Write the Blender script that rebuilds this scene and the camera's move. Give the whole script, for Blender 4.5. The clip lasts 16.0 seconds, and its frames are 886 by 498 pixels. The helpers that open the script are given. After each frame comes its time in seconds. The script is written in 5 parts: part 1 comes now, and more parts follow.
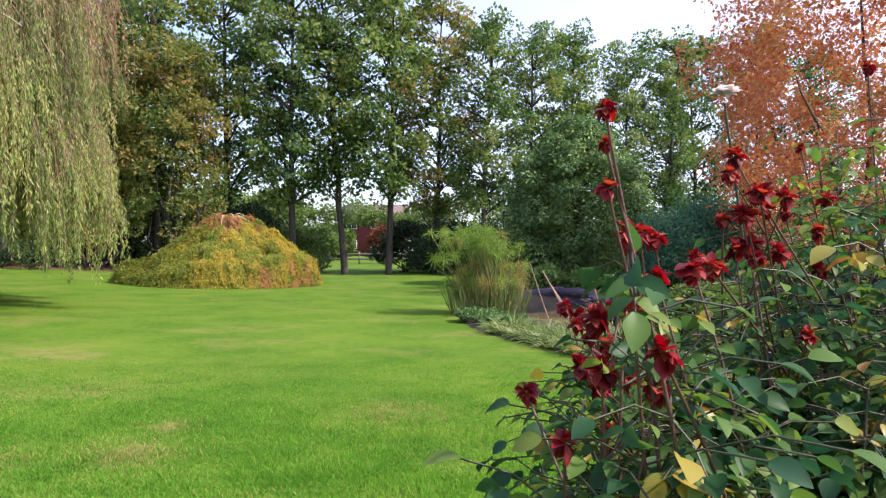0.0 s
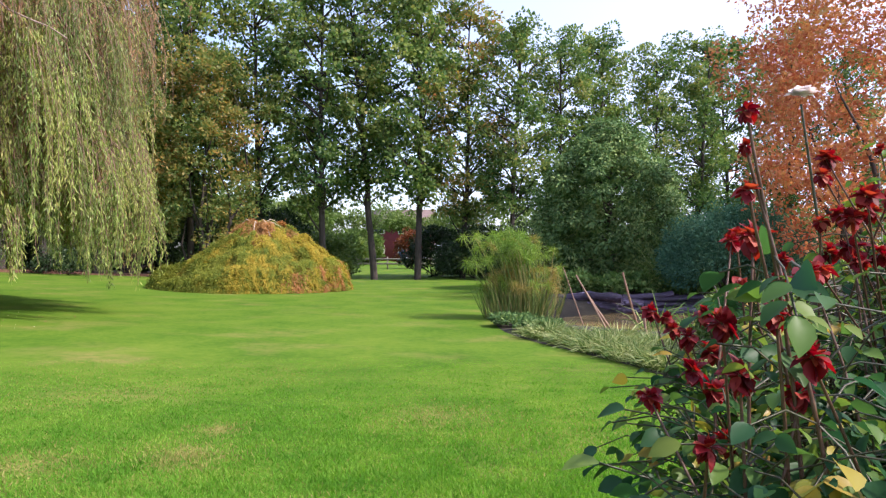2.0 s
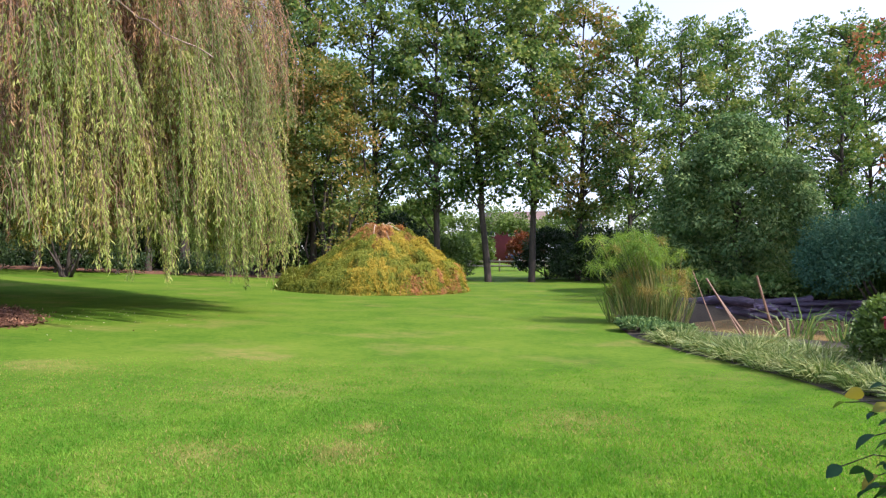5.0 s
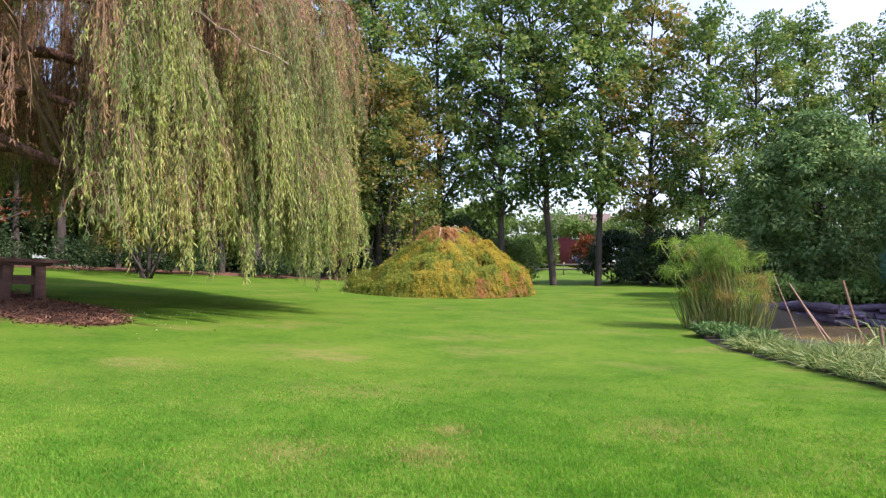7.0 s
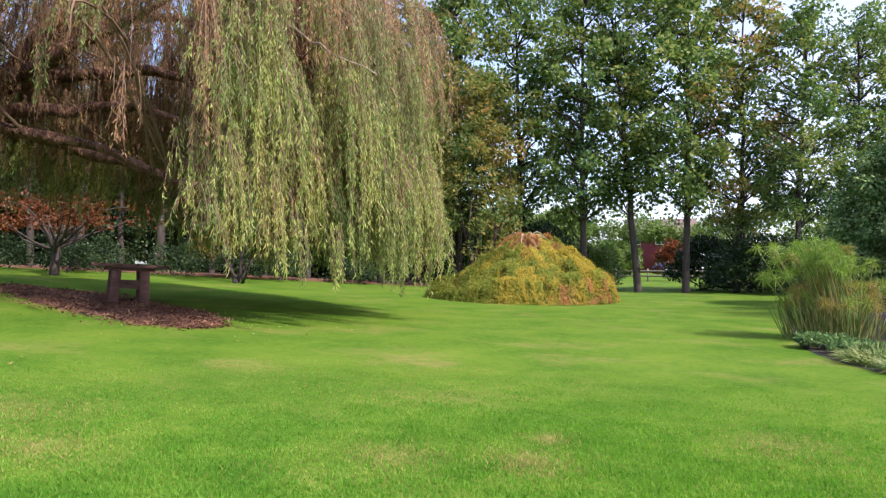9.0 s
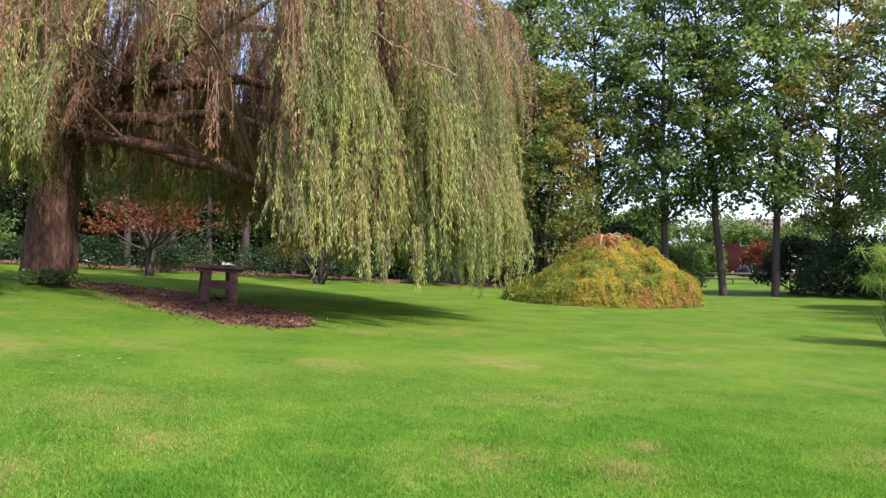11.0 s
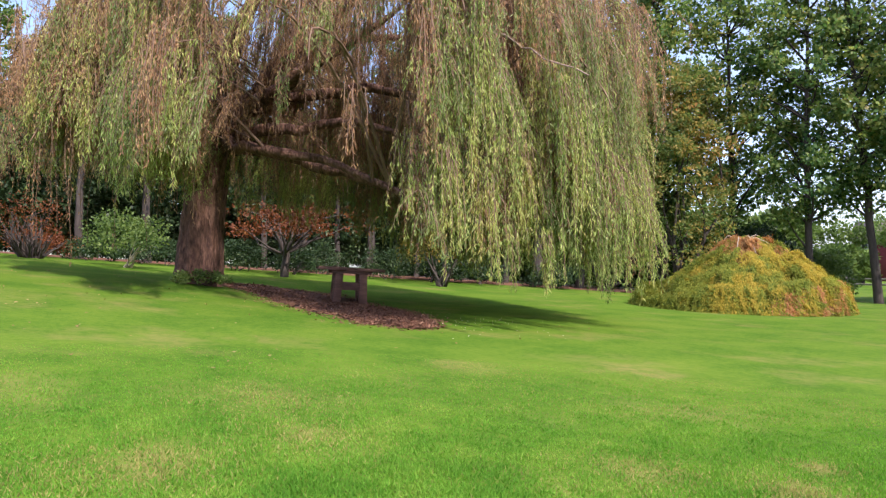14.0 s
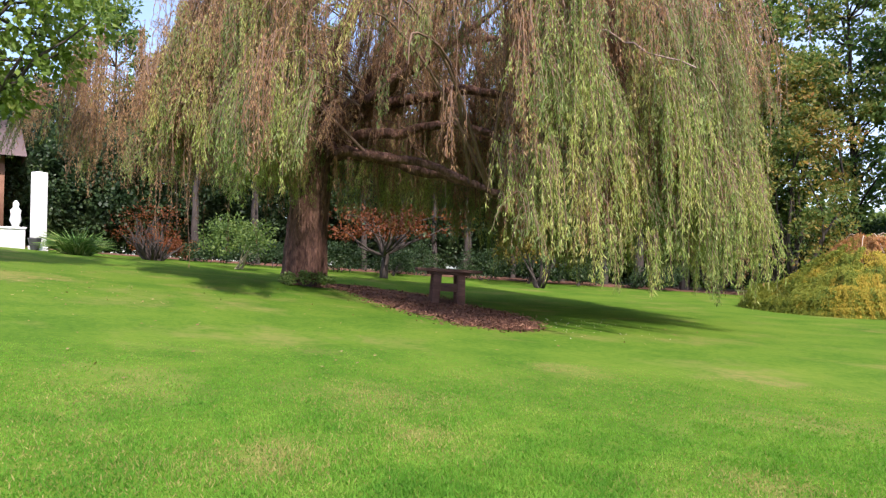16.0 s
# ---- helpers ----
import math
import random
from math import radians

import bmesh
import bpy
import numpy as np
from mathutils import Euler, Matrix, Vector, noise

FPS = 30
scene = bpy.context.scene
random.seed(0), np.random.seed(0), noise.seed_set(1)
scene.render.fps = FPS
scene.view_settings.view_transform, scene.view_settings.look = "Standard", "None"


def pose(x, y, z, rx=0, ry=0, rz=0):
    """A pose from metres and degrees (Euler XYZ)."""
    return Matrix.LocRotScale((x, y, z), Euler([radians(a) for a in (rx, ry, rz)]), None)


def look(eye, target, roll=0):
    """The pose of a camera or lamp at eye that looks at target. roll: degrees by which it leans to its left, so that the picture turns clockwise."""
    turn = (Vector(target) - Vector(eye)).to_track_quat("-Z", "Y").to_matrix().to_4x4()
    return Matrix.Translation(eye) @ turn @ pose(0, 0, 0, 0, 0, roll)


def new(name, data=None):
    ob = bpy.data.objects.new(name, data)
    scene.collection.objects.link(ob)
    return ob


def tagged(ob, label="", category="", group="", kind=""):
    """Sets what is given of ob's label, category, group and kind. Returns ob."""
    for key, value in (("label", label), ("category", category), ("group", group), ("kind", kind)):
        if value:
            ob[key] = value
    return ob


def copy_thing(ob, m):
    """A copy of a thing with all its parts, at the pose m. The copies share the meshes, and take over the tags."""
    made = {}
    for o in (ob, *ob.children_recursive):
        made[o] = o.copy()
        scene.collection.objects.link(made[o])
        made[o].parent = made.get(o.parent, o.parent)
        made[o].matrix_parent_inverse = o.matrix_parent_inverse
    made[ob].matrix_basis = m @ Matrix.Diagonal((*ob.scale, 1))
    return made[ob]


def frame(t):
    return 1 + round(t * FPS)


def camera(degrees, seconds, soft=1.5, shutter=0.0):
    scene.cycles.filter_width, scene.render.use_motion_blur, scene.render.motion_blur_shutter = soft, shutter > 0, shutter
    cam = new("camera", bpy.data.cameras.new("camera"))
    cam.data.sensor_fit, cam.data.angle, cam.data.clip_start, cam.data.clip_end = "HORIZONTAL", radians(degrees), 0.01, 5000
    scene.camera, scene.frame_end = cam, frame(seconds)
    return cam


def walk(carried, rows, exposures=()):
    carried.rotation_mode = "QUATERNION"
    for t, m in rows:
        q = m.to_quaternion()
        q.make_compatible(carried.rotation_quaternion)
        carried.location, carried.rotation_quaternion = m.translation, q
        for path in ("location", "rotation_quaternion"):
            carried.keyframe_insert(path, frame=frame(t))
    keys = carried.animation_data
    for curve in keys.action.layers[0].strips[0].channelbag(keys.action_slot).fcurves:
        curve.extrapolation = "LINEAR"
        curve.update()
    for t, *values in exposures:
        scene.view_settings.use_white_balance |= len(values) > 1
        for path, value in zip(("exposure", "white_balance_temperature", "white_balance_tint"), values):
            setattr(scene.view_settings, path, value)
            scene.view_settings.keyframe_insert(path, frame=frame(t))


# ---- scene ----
cam = camera(67.0, 16.0, soft=1.3)
walk(cam, [
    (0, pose(0.0000, 0.0000, 0.9750, 89.874, -0.102, -0.001)),
    (0.5, pose(-0.0261, -0.0000, 0.9748, 90.050, 0.096, 0.224)),
    (1, pose(-0.0504, -0.0023, 0.9750, 90.177, 0.067, 0.629)),
    (1.5, pose(-0.0788, -0.0048, 0.9748, 90.253, 0.110, 1.533)),
    (2, pose(-0.1019, -0.0052, 0.9749, 90.277, 0.121, 2.255)),
    (2.5, pose(-0.1270, -0.0083, 0.9754, 90.325, 0.167, 3.387)),
    (3, pose(-0.1563, -0.0119, 0.9777, 90.350, 0.188, 5.117)),
    (3.5, pose(-0.1888, -0.0160, 0.9787, 90.359, 0.190, 6.862)),
    (4, pose(-0.2222, -0.0215, 0.9813, 90.397, 0.213, 8.590)),
    (6.5, pose(-0.3768, -0.0470, 0.9833, 90.671, 0.204, 15.475)),
    (7, pose(-0.4068, -0.0489, 0.9833, 90.761, 0.137, 16.819)),
    (7.5, pose(-0.4340, -0.0535, 0.9832, 90.911, 0.145, 18.306)),
    (8, pose(-0.4633, -0.0594, 0.9836, 91.063, 0.087, 20.331)),
    (8.5, pose(-0.4895, -0.0676, 0.9843, 91.189, 0.090, 22.038)),
    (9, pose(-0.5118, -0.0773, 0.9839, 91.300, 0.077, 23.462)),
    (11.5, pose(-0.6396, -0.1127, 0.9838, 91.472, -0.100, 31.367)),
    (12, pose(-0.6666, -0.1216, 0.9828, 91.523, -0.166, 33.036)),
    (12.5, pose(-0.6961, -0.1295, 0.9822, 91.579, -0.204, 34.800)),
    (13, pose(-0.7216, -0.1378, 0.9826, 91.604, -0.271, 36.496)),
    (13.5, pose(-0.7474, -0.1465, 0.9836, 91.632, -0.348, 38.084)),
    (14, pose(-0.7680, -0.1565, 0.9851, 91.664, -0.336, 39.712)),
    (14.5, pose(-0.7843, -0.1642, 0.9826, 91.724, -0.306, 41.590)),
    (15, pose(-0.8006, -0.1693, 0.9802, 91.727, -0.304, 43.655)),
    (15.5, pose(-0.8152, -0.1741, 0.9832, 91.743, -0.287, 45.694)),
    (16, pose(-0.8251, -0.1797, 0.9886, 91.720, -0.267, 47.839)),
], exposures=((0, 1.1, 6500, 18), (16, 1.1, 6500, 18)))

# ---------------------------------------------------------------- light
SUN_AZ, SUN_EL = 106.0, 45.0     # degrees to the right of +y, degrees up
world = bpy.data.worlds.new("sky")
scene.world = world
world.use_nodes = True
wn = world.node_tree.nodes
sky = wn.new("ShaderNodeTexSky")
sky.sky_type = "NISHITA"
sky.sun_disc = False
sky.sun_elevation = radians(SUN_EL)
sky.sun_rotation = radians(SUN_AZ)
sky.air_density, sky.dust_density, sky.ozone_density = 1.0, 1.5, 2.0
wn["Background"].inputs["Strength"].default_value = 0.15
veil = wn.new("ShaderNodeMix")     # thin white high cloud over the whole sky
veil.data_type = "RGBA"
veil.inputs["B"].default_value = (4.5, 4.9, 6.8, 1)
aim = wn.new("ShaderNodeTexCoord")
sunward = wn.new("ShaderNodeVectorMath")
sunward.operation = "DOT_PRODUCT"
sunward.inputs[1].default_value = (math.sin(radians(SUN_AZ)), math.cos(radians(SUN_AZ)), 0.0)
thick = wn.new("ShaderNodeMapRange")
thick.inputs["From Min"].default_value, thick.inputs["From Max"].default_value = -0.8, 0.3
thick.inputs["To Min"].default_value, thick.inputs["To Max"].default_value = 0.05, 0.7
world.node_tree.links.new(aim.outputs["Generated"], sunward.inputs[0])
world.node_tree.links.new(sunward.outputs["Value"], thick.inputs["Value"])
world.node_tree.links.new(thick.outputs["Result"], veil.inputs["Factor"])
world.node_tree.links.new(sky.outputs["Color"], veil.inputs["A"])
world.node_tree.links.new(veil.outputs["Result"], wn["Background"].inputs["Color"])
sun = new("sun", bpy.data.lights.new("sun", "SUN"))
sun.data.energy, sun.data.angle, sun.data.color = 3.7, radians(1.6), (1.0, 0.93, 0.83)
sd = Vector((math.sin(radians(SUN_AZ)) * math.cos(radians(SUN_EL)), math.cos(radians(SUN_AZ)) * math.cos(radians(SUN_EL)), math.sin(radians(SUN_EL))))
sun.matrix_world = look(sd * 60, (0, 0, 0))

# ---------------------------------------------------------------- materials
def base_material(name):
    m = bpy.data.materials.new(name)
    m.use_nodes = True
    return m, m.node_tree.nodes, m.node_tree.links


def ramp(nodes, stops):
    r = nodes.new("ShaderNodeValToRGB")
    e = r.color_ramp.elements
    while len(e) < len(stops):
        e.new(0.5)
    for k, (p, c) in enumerate(stops):
        e[k].position, e[k].color = p, (*c, 1)
    return r


def leaf_material(name, stops, sheer=0.35, rough=0.5, patch=0.5, patch_scale=0.8, stretch=(1, 1, 1), spec=0.3):
    """Leaves whose colour varies from leaf to leaf and from clump to clump."""
    m, n, l = base_material(name)
    geo = n.new("ShaderNodeNewGeometry")
    tex = n.new("ShaderNodeTexCoord")
    noi = n.new("ShaderNodeTexNoise")
    noi.inputs["Scale"].default_value = patch_scale
    noi.inputs["Detail"].default_value = 3
    mp = n.new("ShaderNodeMapping")
    mp.inputs["Scale"].default_value = stretch
    l.new(tex.outputs["Object"], mp.inputs["Vector"])
    l.new(mp.outputs["Vector"], noi.inputs["Vector"])
    spread = n.new("ShaderNodeMapRange")
    spread.inputs["From Min"].default_value, spread.inputs["From Max"].default_value = 0.3, 0.7
    l.new(noi.outputs["Fac"], spread.inputs["Value"])
    mix = n.new("ShaderNodeMix")
    mix.inputs["Factor"].default_value = patch
    l.new(geo.outputs["Random Per Island"], mix.inputs["A"])
    l.new(spread.outputs["Result"], mix.inputs["B"])
    r = ramp(n, stops)
    l.new(mix.outputs["Result"], r.inputs["Fac"])
    p = n["Principled BSDF"]
    p.inputs["Roughness"].default_value = rough
    p.inputs["Specular IOR Level"].default_value = spec
    l.new(r.outputs["Color"], p.inputs["Base Color"])
    tr = n.new("ShaderNodeBsdfTranslucent")
    gain = n.new("ShaderNodeHueSaturation")
    gain.inputs["Value"].default_value = 1.3
    gain.inputs["Saturation"].default_value = 1.1
    l.new(r.outputs["Color"], gain.inputs["Color"])
    l.new(gain.outputs["Color"], tr.inputs["Color"])
    ms = n.new("ShaderNodeMixShader")
    ms.inputs["Fac"].default_value = sheer
    l.new(p.outputs["BSDF"], ms.inputs[1])
    l.new(tr.outputs["BSDF"], ms.inputs[2])
    l.new(ms.outputs["Shader"], n["Material Output"].inputs["Surface"])
    return m


def rough_material(name, stops, scale=6.0, stretch=(1, 1, 1), rough=0.85, bump=0.4, fine=40.0, metallic=0.0, dist=0.02):
    """A grained surface: two sizes of noise for colour, and relief."""
    m, n, l = base_material(name)
    tex = n.new("ShaderNodeTexCoord")
    mp = n.new("ShaderNodeMapping")
    mp.inputs["Scale"].default_value = stretch
    l.new(tex.outputs["Object"], mp.inputs["Vector"])
    a = n.new("ShaderNodeTexNoise")
    a.inputs["Scale"].default_value, a.inputs["Detail"].default_value = scale, 5
    b = n.new("ShaderNodeTexNoise")
    b.inputs["Scale"].default_value, b.inputs["Detail"].default_value = fine, 4
    for t in (a, b):
        l.new(mp.outputs["Vector"], t.inputs["Vector"])
    mix = n.new("ShaderNodeMix")
    mix.inputs["Factor"].default_value = 0.45
    l.new(a.outputs["Fac"], mix.inputs["A"])
    l.new(b.outputs["Fac"], mix.inputs["B"])
    r = ramp(n, stops)
    l.new(mix.outputs["Result"], r.inputs["Fac"])
    p = n["Principled BSDF"]
    p.inputs["Roughness"].default_value, p.inputs["Metallic"].default_value = rough, metallic
    l.new(r.outputs["Color"], p.inputs["Base Color"])
    bp = n.new("ShaderNodeBump")
    bp.inputs["Strength"].default_value, bp.inputs["Distance"].default_value = bump, dist
    l.new(mix.outputs["Result"], bp.inputs["Height"])
    l.new(bp.outputs["Normal"], p.inputs["Normal"])
    return m


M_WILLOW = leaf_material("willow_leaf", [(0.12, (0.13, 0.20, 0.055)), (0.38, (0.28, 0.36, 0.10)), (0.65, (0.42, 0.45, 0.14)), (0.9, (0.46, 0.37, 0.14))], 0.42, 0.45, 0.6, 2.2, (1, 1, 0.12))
# darker copy of the willow leaf: shade in the colour, besides natural variation
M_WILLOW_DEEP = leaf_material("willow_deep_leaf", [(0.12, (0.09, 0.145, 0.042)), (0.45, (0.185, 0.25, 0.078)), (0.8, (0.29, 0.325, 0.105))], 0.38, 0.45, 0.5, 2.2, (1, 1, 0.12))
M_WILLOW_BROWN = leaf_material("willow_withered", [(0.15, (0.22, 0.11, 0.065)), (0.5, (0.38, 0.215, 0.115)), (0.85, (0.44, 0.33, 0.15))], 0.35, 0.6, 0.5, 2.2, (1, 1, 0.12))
M_WILLOW_TWIG = rough_material("willow_twig", [(0.3, (0.11, 0.06, 0.04)), (0.7, (0.22, 0.14, 0.09))], 5, rough=0.8)
M_WILLOW_BARK = rough_material("willow_bark", [(0.36, (0.035, 0.016, 0.012)), (0.5, (0.12, 0.058, 0.04)), (0.66, (0.25, 0.135, 0.095))], 8, (1, 1, 0.3), 0.9, 1.0, 28, dist=0.12)
M_POPLAR = leaf_material("row_tree_leaf", [(0.1, (0.036, 0.092, 0.036)), (0.4, (0.092, 0.170, 0.048)), (0.72, (0.22, 0.275, 0.075)), (0.98, (0.42, 0.31, 0.11))], 0.45, 0.45, 0.5, 0.35, spec=0.22)
M_TURNING = leaf_material("turning_leaf", [(0.1, (0.07, 0.135, 0.04)), (0.45, (0.15, 0.20, 0.055)), (0.72, (0.34, 0.26, 0.08)), (0.95, (0.50, 0.21, 0.085))], 0.5, 0.5, 0.5, 0.5)
M_BARK = rough_material("grey_bark", [(0.3, (0.022, 0.017, 0.015)), (0.7, (0.075, 0.058, 0.05))], 8, (1, 1, 0.2), 0.9, 0.8, 35)
# darkened leaf colour that takes in the shade of the canopy above
M_DARK_LEAF = leaf_material("shade_dark_evergreen_leaf", [(0.1, (0.015, 0.035, 0.015)), (0.6, (0.03, 0.06, 0.02)), (0.95, (0.07, 0.10, 0.035))], 0.2, 0.5, 0.4, 0.8)
M_TEAL = leaf_material("blue_green_leaf", [(0.1, (0.045, 0.13, 0.085)), (0.6, (0.085, 0.20, 0.12)), (0.95, (0.14, 0.26, 0.14))], 0.3, 0.6, 0.4, 0.8, spec=0.15)
M_LIME = leaf_material("light_green_leaf", [(0.1, (0.09, 0.16, 0.03)), (0.6, (0.20, 0.29, 0.06)), (0.95, (0.36, 0.36, 0.10))], 0.5, 0.5, 0.4, 0.8)
M_GLOSSY = leaf_material("glossy_leaf", [(0.1, (0.065, 0.14, 0.04)), (0.6, (0.14, 0.24, 0.065)), (0.95, (0.32, 0.39, 0.13))], 0.3, 0.6, 0.4, 0.8, spec=0.12)
M_ROUND = leaf_material("dense_dark_green_leaf", [(0.1, (0.045, 0.105, 0.04)), (0.55, (0.12, 0.215, 0.07)), (0.95, (0.30, 0.38, 0.14))], 0.2, 0.55, 0.35, 0.9, spec=0.12)
M_HEDGE = leaf_material("hedge_leaf", [(0.1, (0.06, 0.11, 0.03)), (0.6, (0.13, 0.20, 0.05)), (0.95, (0.23, 0.28, 0.08))], 0.4, 0.5, 0.5, 0.5)
M_MAPLE = leaf_material("autumn_red_leaf", [(0.1, (0.38, 0.10, 0.065)), (0.45, (0.50, 0.20, 0.10)), (0.75, (0.55, 0.30, 0.13)), (0.97, (0.44, 0.35, 0.14))], 0.45, 0.5, 0.5, 0.5)
M_RUSSET = leaf_material("russet_leaf", [(0.1, (0.10, 0.030, 0.014)), (0.6, (0.19, 0.065, 0.026)), (0.95, (0.22, 0.11, 0.036))], 0.4, 0.5, 0.5, 0.7)
M_YELLOW = leaf_material("yellow_leaf", [(0.1, (0.10, 0.12, 0.03)), (0.5, (0.26, 0.20, 0.04)), (0.95, (0.34, 0.17, 0.045))], 0.4, 0.5, 0.5, 0.7)
M_DOME_GREEN = leaf_material("weeping_gold_leaf", [(0.1, (0.085, 0.135, 0.024)), (0.4, (0.17, 0.21, 0.033)), (0.8, (0.27, 0.27, 0.045))], 0.35, 0.6, 0.35, 2.0, spec=0.1)
# yellower copy for the dome's sunlit locks; the sunlight is in the colour
M_DOME_SUNLIT_GOLD = leaf_material("weeping_sunlit_yellow_leaf", [(0.1, (0.20, 0.20, 0.03)), (0.5, (0.36, 0.30, 0.045)), (0.95, (0.47, 0.33, 0.06))], 0.35, 0.6, 0.35, 2.0, spec=0.1)
M_DOME_RUST = leaf_material("weeping_rust_leaf", [(0.1, (0.24, 0.15, 0.045)), (0.6, (0.40, 0.20, 0.07)), (0.95, (0.46, 0.20, 0.09))], 0.35, 0.5, 0.5, 1.3)
M_BOUGH = rough_material("pinkish_bough", [(0.3, (0.20, 0.13, 0.11)), (0.7, (0.40, 0.29, 0.25))], 9)
M_PALE_TWIG = rough_material("pale_twig", [(0.3, (0.32, 0.25, 0.18)), (0.7, (0.55, 0.46, 0.36))], 9)
M_PAPYRUS = leaf_material("papyrus_ray", [(0.1, (0.11, 0.21, 0.035)), (0.6, (0.20, 0.31, 0.05)), (0.95, (0.29, 0.33, 0.08))], 0.4, 0.5, 0.5, 1.0)
M_PAPYRUS_DRY = leaf_material("papyrus_dry_ray", [(0.1, (0.20, 0.19, 0.05)), (0.6, (0.31, 0.23, 0.07)), (0.95, (0.29, 0.27, 0.08))], 0.4, 0.5, 0.5, 1.0)
M_STALK = leaf_material("papyrus_stalk", [(0.1, (0.07, 0.13, 0.03)), (0.6, (0.15, 0.20, 0.055)), (0.95, (0.34, 0.25, 0.11))], 0.15, 0.5, 0.2, 1.0)
M_VARIEG = leaf_material("striped_grass", [(0.1, (0.06, 0.125, 0.028)), (0.5, (0.16, 0.225, 0.065)), (0.9, (0.40, 0.42, 0.19))], 0.3, 0.5, 0.3, 2.0)
M_STRAP = leaf_material("strap_leaf", [(0.1, (0.06, 0.14, 0.035)), (0.6, (0.15, 0.26, 0.06)), (0.95, (0.32, 0.36, 0.13))], 0.3, 0.4, 0.2, 2.0)
M_ROSE_LEAF = leaf_material("rose_leaf", [(0.05, (0.017, 0.065, 0.038)), (0.4, (0.036, 0.10, 0.032)), (0.7, (0.105, 0.19, 0.04)), (0.95, (0.20, 0.24, 0.05))], 0.4, 0.45, 0.3, 5.0, spec=0.18)
# lighter copy of the rose leaf, with the backlight put into its colour
M_ROSE_BACKLIT = leaf_material("backlit_rose_leaf", [(0.05, (0.05, 0.11, 0.03)), (0.5, (0.11, 0.20, 0.04)), (0.9, (0.22, 0.28, 0.05))], 0.45, 0.5, 0.25, 3.0, spec=0.2)
M_ROSE_YELLOW = leaf_material("yellowed_rose_leaf", [(0.1, (0.16, 0.22, 0.04)), (0.6, (0.34, 0.27, 0.05)), (0.95, (0.36, 0.17, 0.06))], 0.35, 0.4, 0.2, 3.0)
M_ROSE_PETAL = leaf_material("faded_rose_petal", [(0.1, (0.10, 0.008, 0.014)), (0.5, (0.27, 0.020, 0.026)), (0.95, (0.46, 0.10, 0.06))], 0.4, 0.55, 0.3, 9.0)
M_ROSE_WHITE = leaf_material("white_rose_petal", [(0.1, (0.72, 0.62, 0.60)), (0.9, (0.85, 0.78, 0.76))], 0.3, 0.6, 0.3, 9.0)
M_ROSE_STEM = rough_material("rose_stem", [(0.3, (0.025, 0.035, 0.014)), (0.7, (0.06, 0.05, 0.025))], 20, rough=0.5)
M_ROSE_RED_STEM = rough_material("red_rose_shoot", [(0.3, (0.06, 0.03, 0.018)), (0.7, (0.11, 0.05, 0.028))], 20, rough=0.5)
# the pale purple stop paints highlights into the logs' colour
M_LOG = rough_material("highlit_log", [(0.38, (0.016, 0.011, 0.022)), (0.56, (0.060, 0.042, 0.08)), (0.72, (0.30, 0.25, 0.36))], 5, (0.25, 1, 1), 0.6, 0.9, 25, dist=0.05)
M_CANE = rough_material("bamboo_cane", [(0.3, (0.13, 0.07, 0.045)), (0.7, (0.26, 0.155, 0.105))], 10, rough=0.55)
M_TABLE = rough_material("weathered_table_wood", [(0.3, (0.06, 0.028, 0.022)), (0.7, (0.16, 0.085, 0.065))], 6, (0.2, 1, 1), 0.8, 0.5, 30)
M_MULCH = rough_material("bark_mulch", [(0.3, (0.06, 0.028, 0.017)), (0.55, (0.15, 0.066, 0.040)), (0.8, (0.24, 0.13, 0.08))], 4, rough=0.95, bump=1.0, fine=60)
M_CHIP = leaf_material("bark_chip", [(0.1, (0.07, 0.030, 0.018)), (0.6, (0.15, 0.068, 0.040)), (0.95, (0.25, 0.14, 0.085))], 0.0, 0.9, 0.1, 3.0)
M_LITTER = leaf_material("fallen_leaf", [(0.1, (0.14, 0.08, 0.035)), (0.6, (0.26, 0.19, 0.075)), (0.95, (0.36, 0.28, 0.13))], 0.1, 0.8, 0.1, 3.0)
M_PATH = rough_material("pale_gravel", [(0.3, (0.28, 0.24, 0.18)), (0.7, (0.42, 0.37, 0.29))], 3, rough=0.95)
M_SOIL = rough_material("bed_soil", [(0.3, (0.018, 0.015, 0.010)), (0.7, (0.05, 0.042, 0.026))], 3, rough=0.95, bump=1.0)
# red brick darkened: the shade on the wall is in its colour
M_BRICK = rough_material("red_brick_wall", [(0.3, (0.085, 0.010, 0.012)), (0.7, (0.14, 0.020, 0.020))], 2, rough=0.9)
M_BROWNBRICK = rough_material("brown_brick_wall", [(0.3, (0.22, 0.11, 0.07)), (0.7, (0.36, 0.19, 0.12))], 3, rough=0.9)
M_TILE = rough_material("roof_tile", [(0.3, (0.09, 0.06, 0.055)), (0.7, (0.17, 0.12, 0.11))], 3, rough=0.8)
M_CARWHITE = rough_material("white_car_paint", [(0.3, (0.68, 0.69, 0.72)), (0.7, (0.76, 0.77, 0.8))], 1, rough=0.25, bump=0.0)
M_CARBLUE = rough_material("blue_car_paint", [(0.3, (0.02, 0.03, 0.12)), (0.7, (0.03, 0.045, 0.17))], 1, rough=0.25, bump=0.0)
M_WHITE = rough_material("white_render", [(0.3, (0.72, 0.72, 0.73)), (0.7, (0.82, 0.82, 0.82))], 2, rough=0.7, bump=0.1)
M_DARKGREY = rough_material("dark_grey_paint", [(0.3, (0.03, 0.03, 0.035)), (0.7, (0.06, 0.06, 0.065))], 4, rough=0.5, bump=0.1)
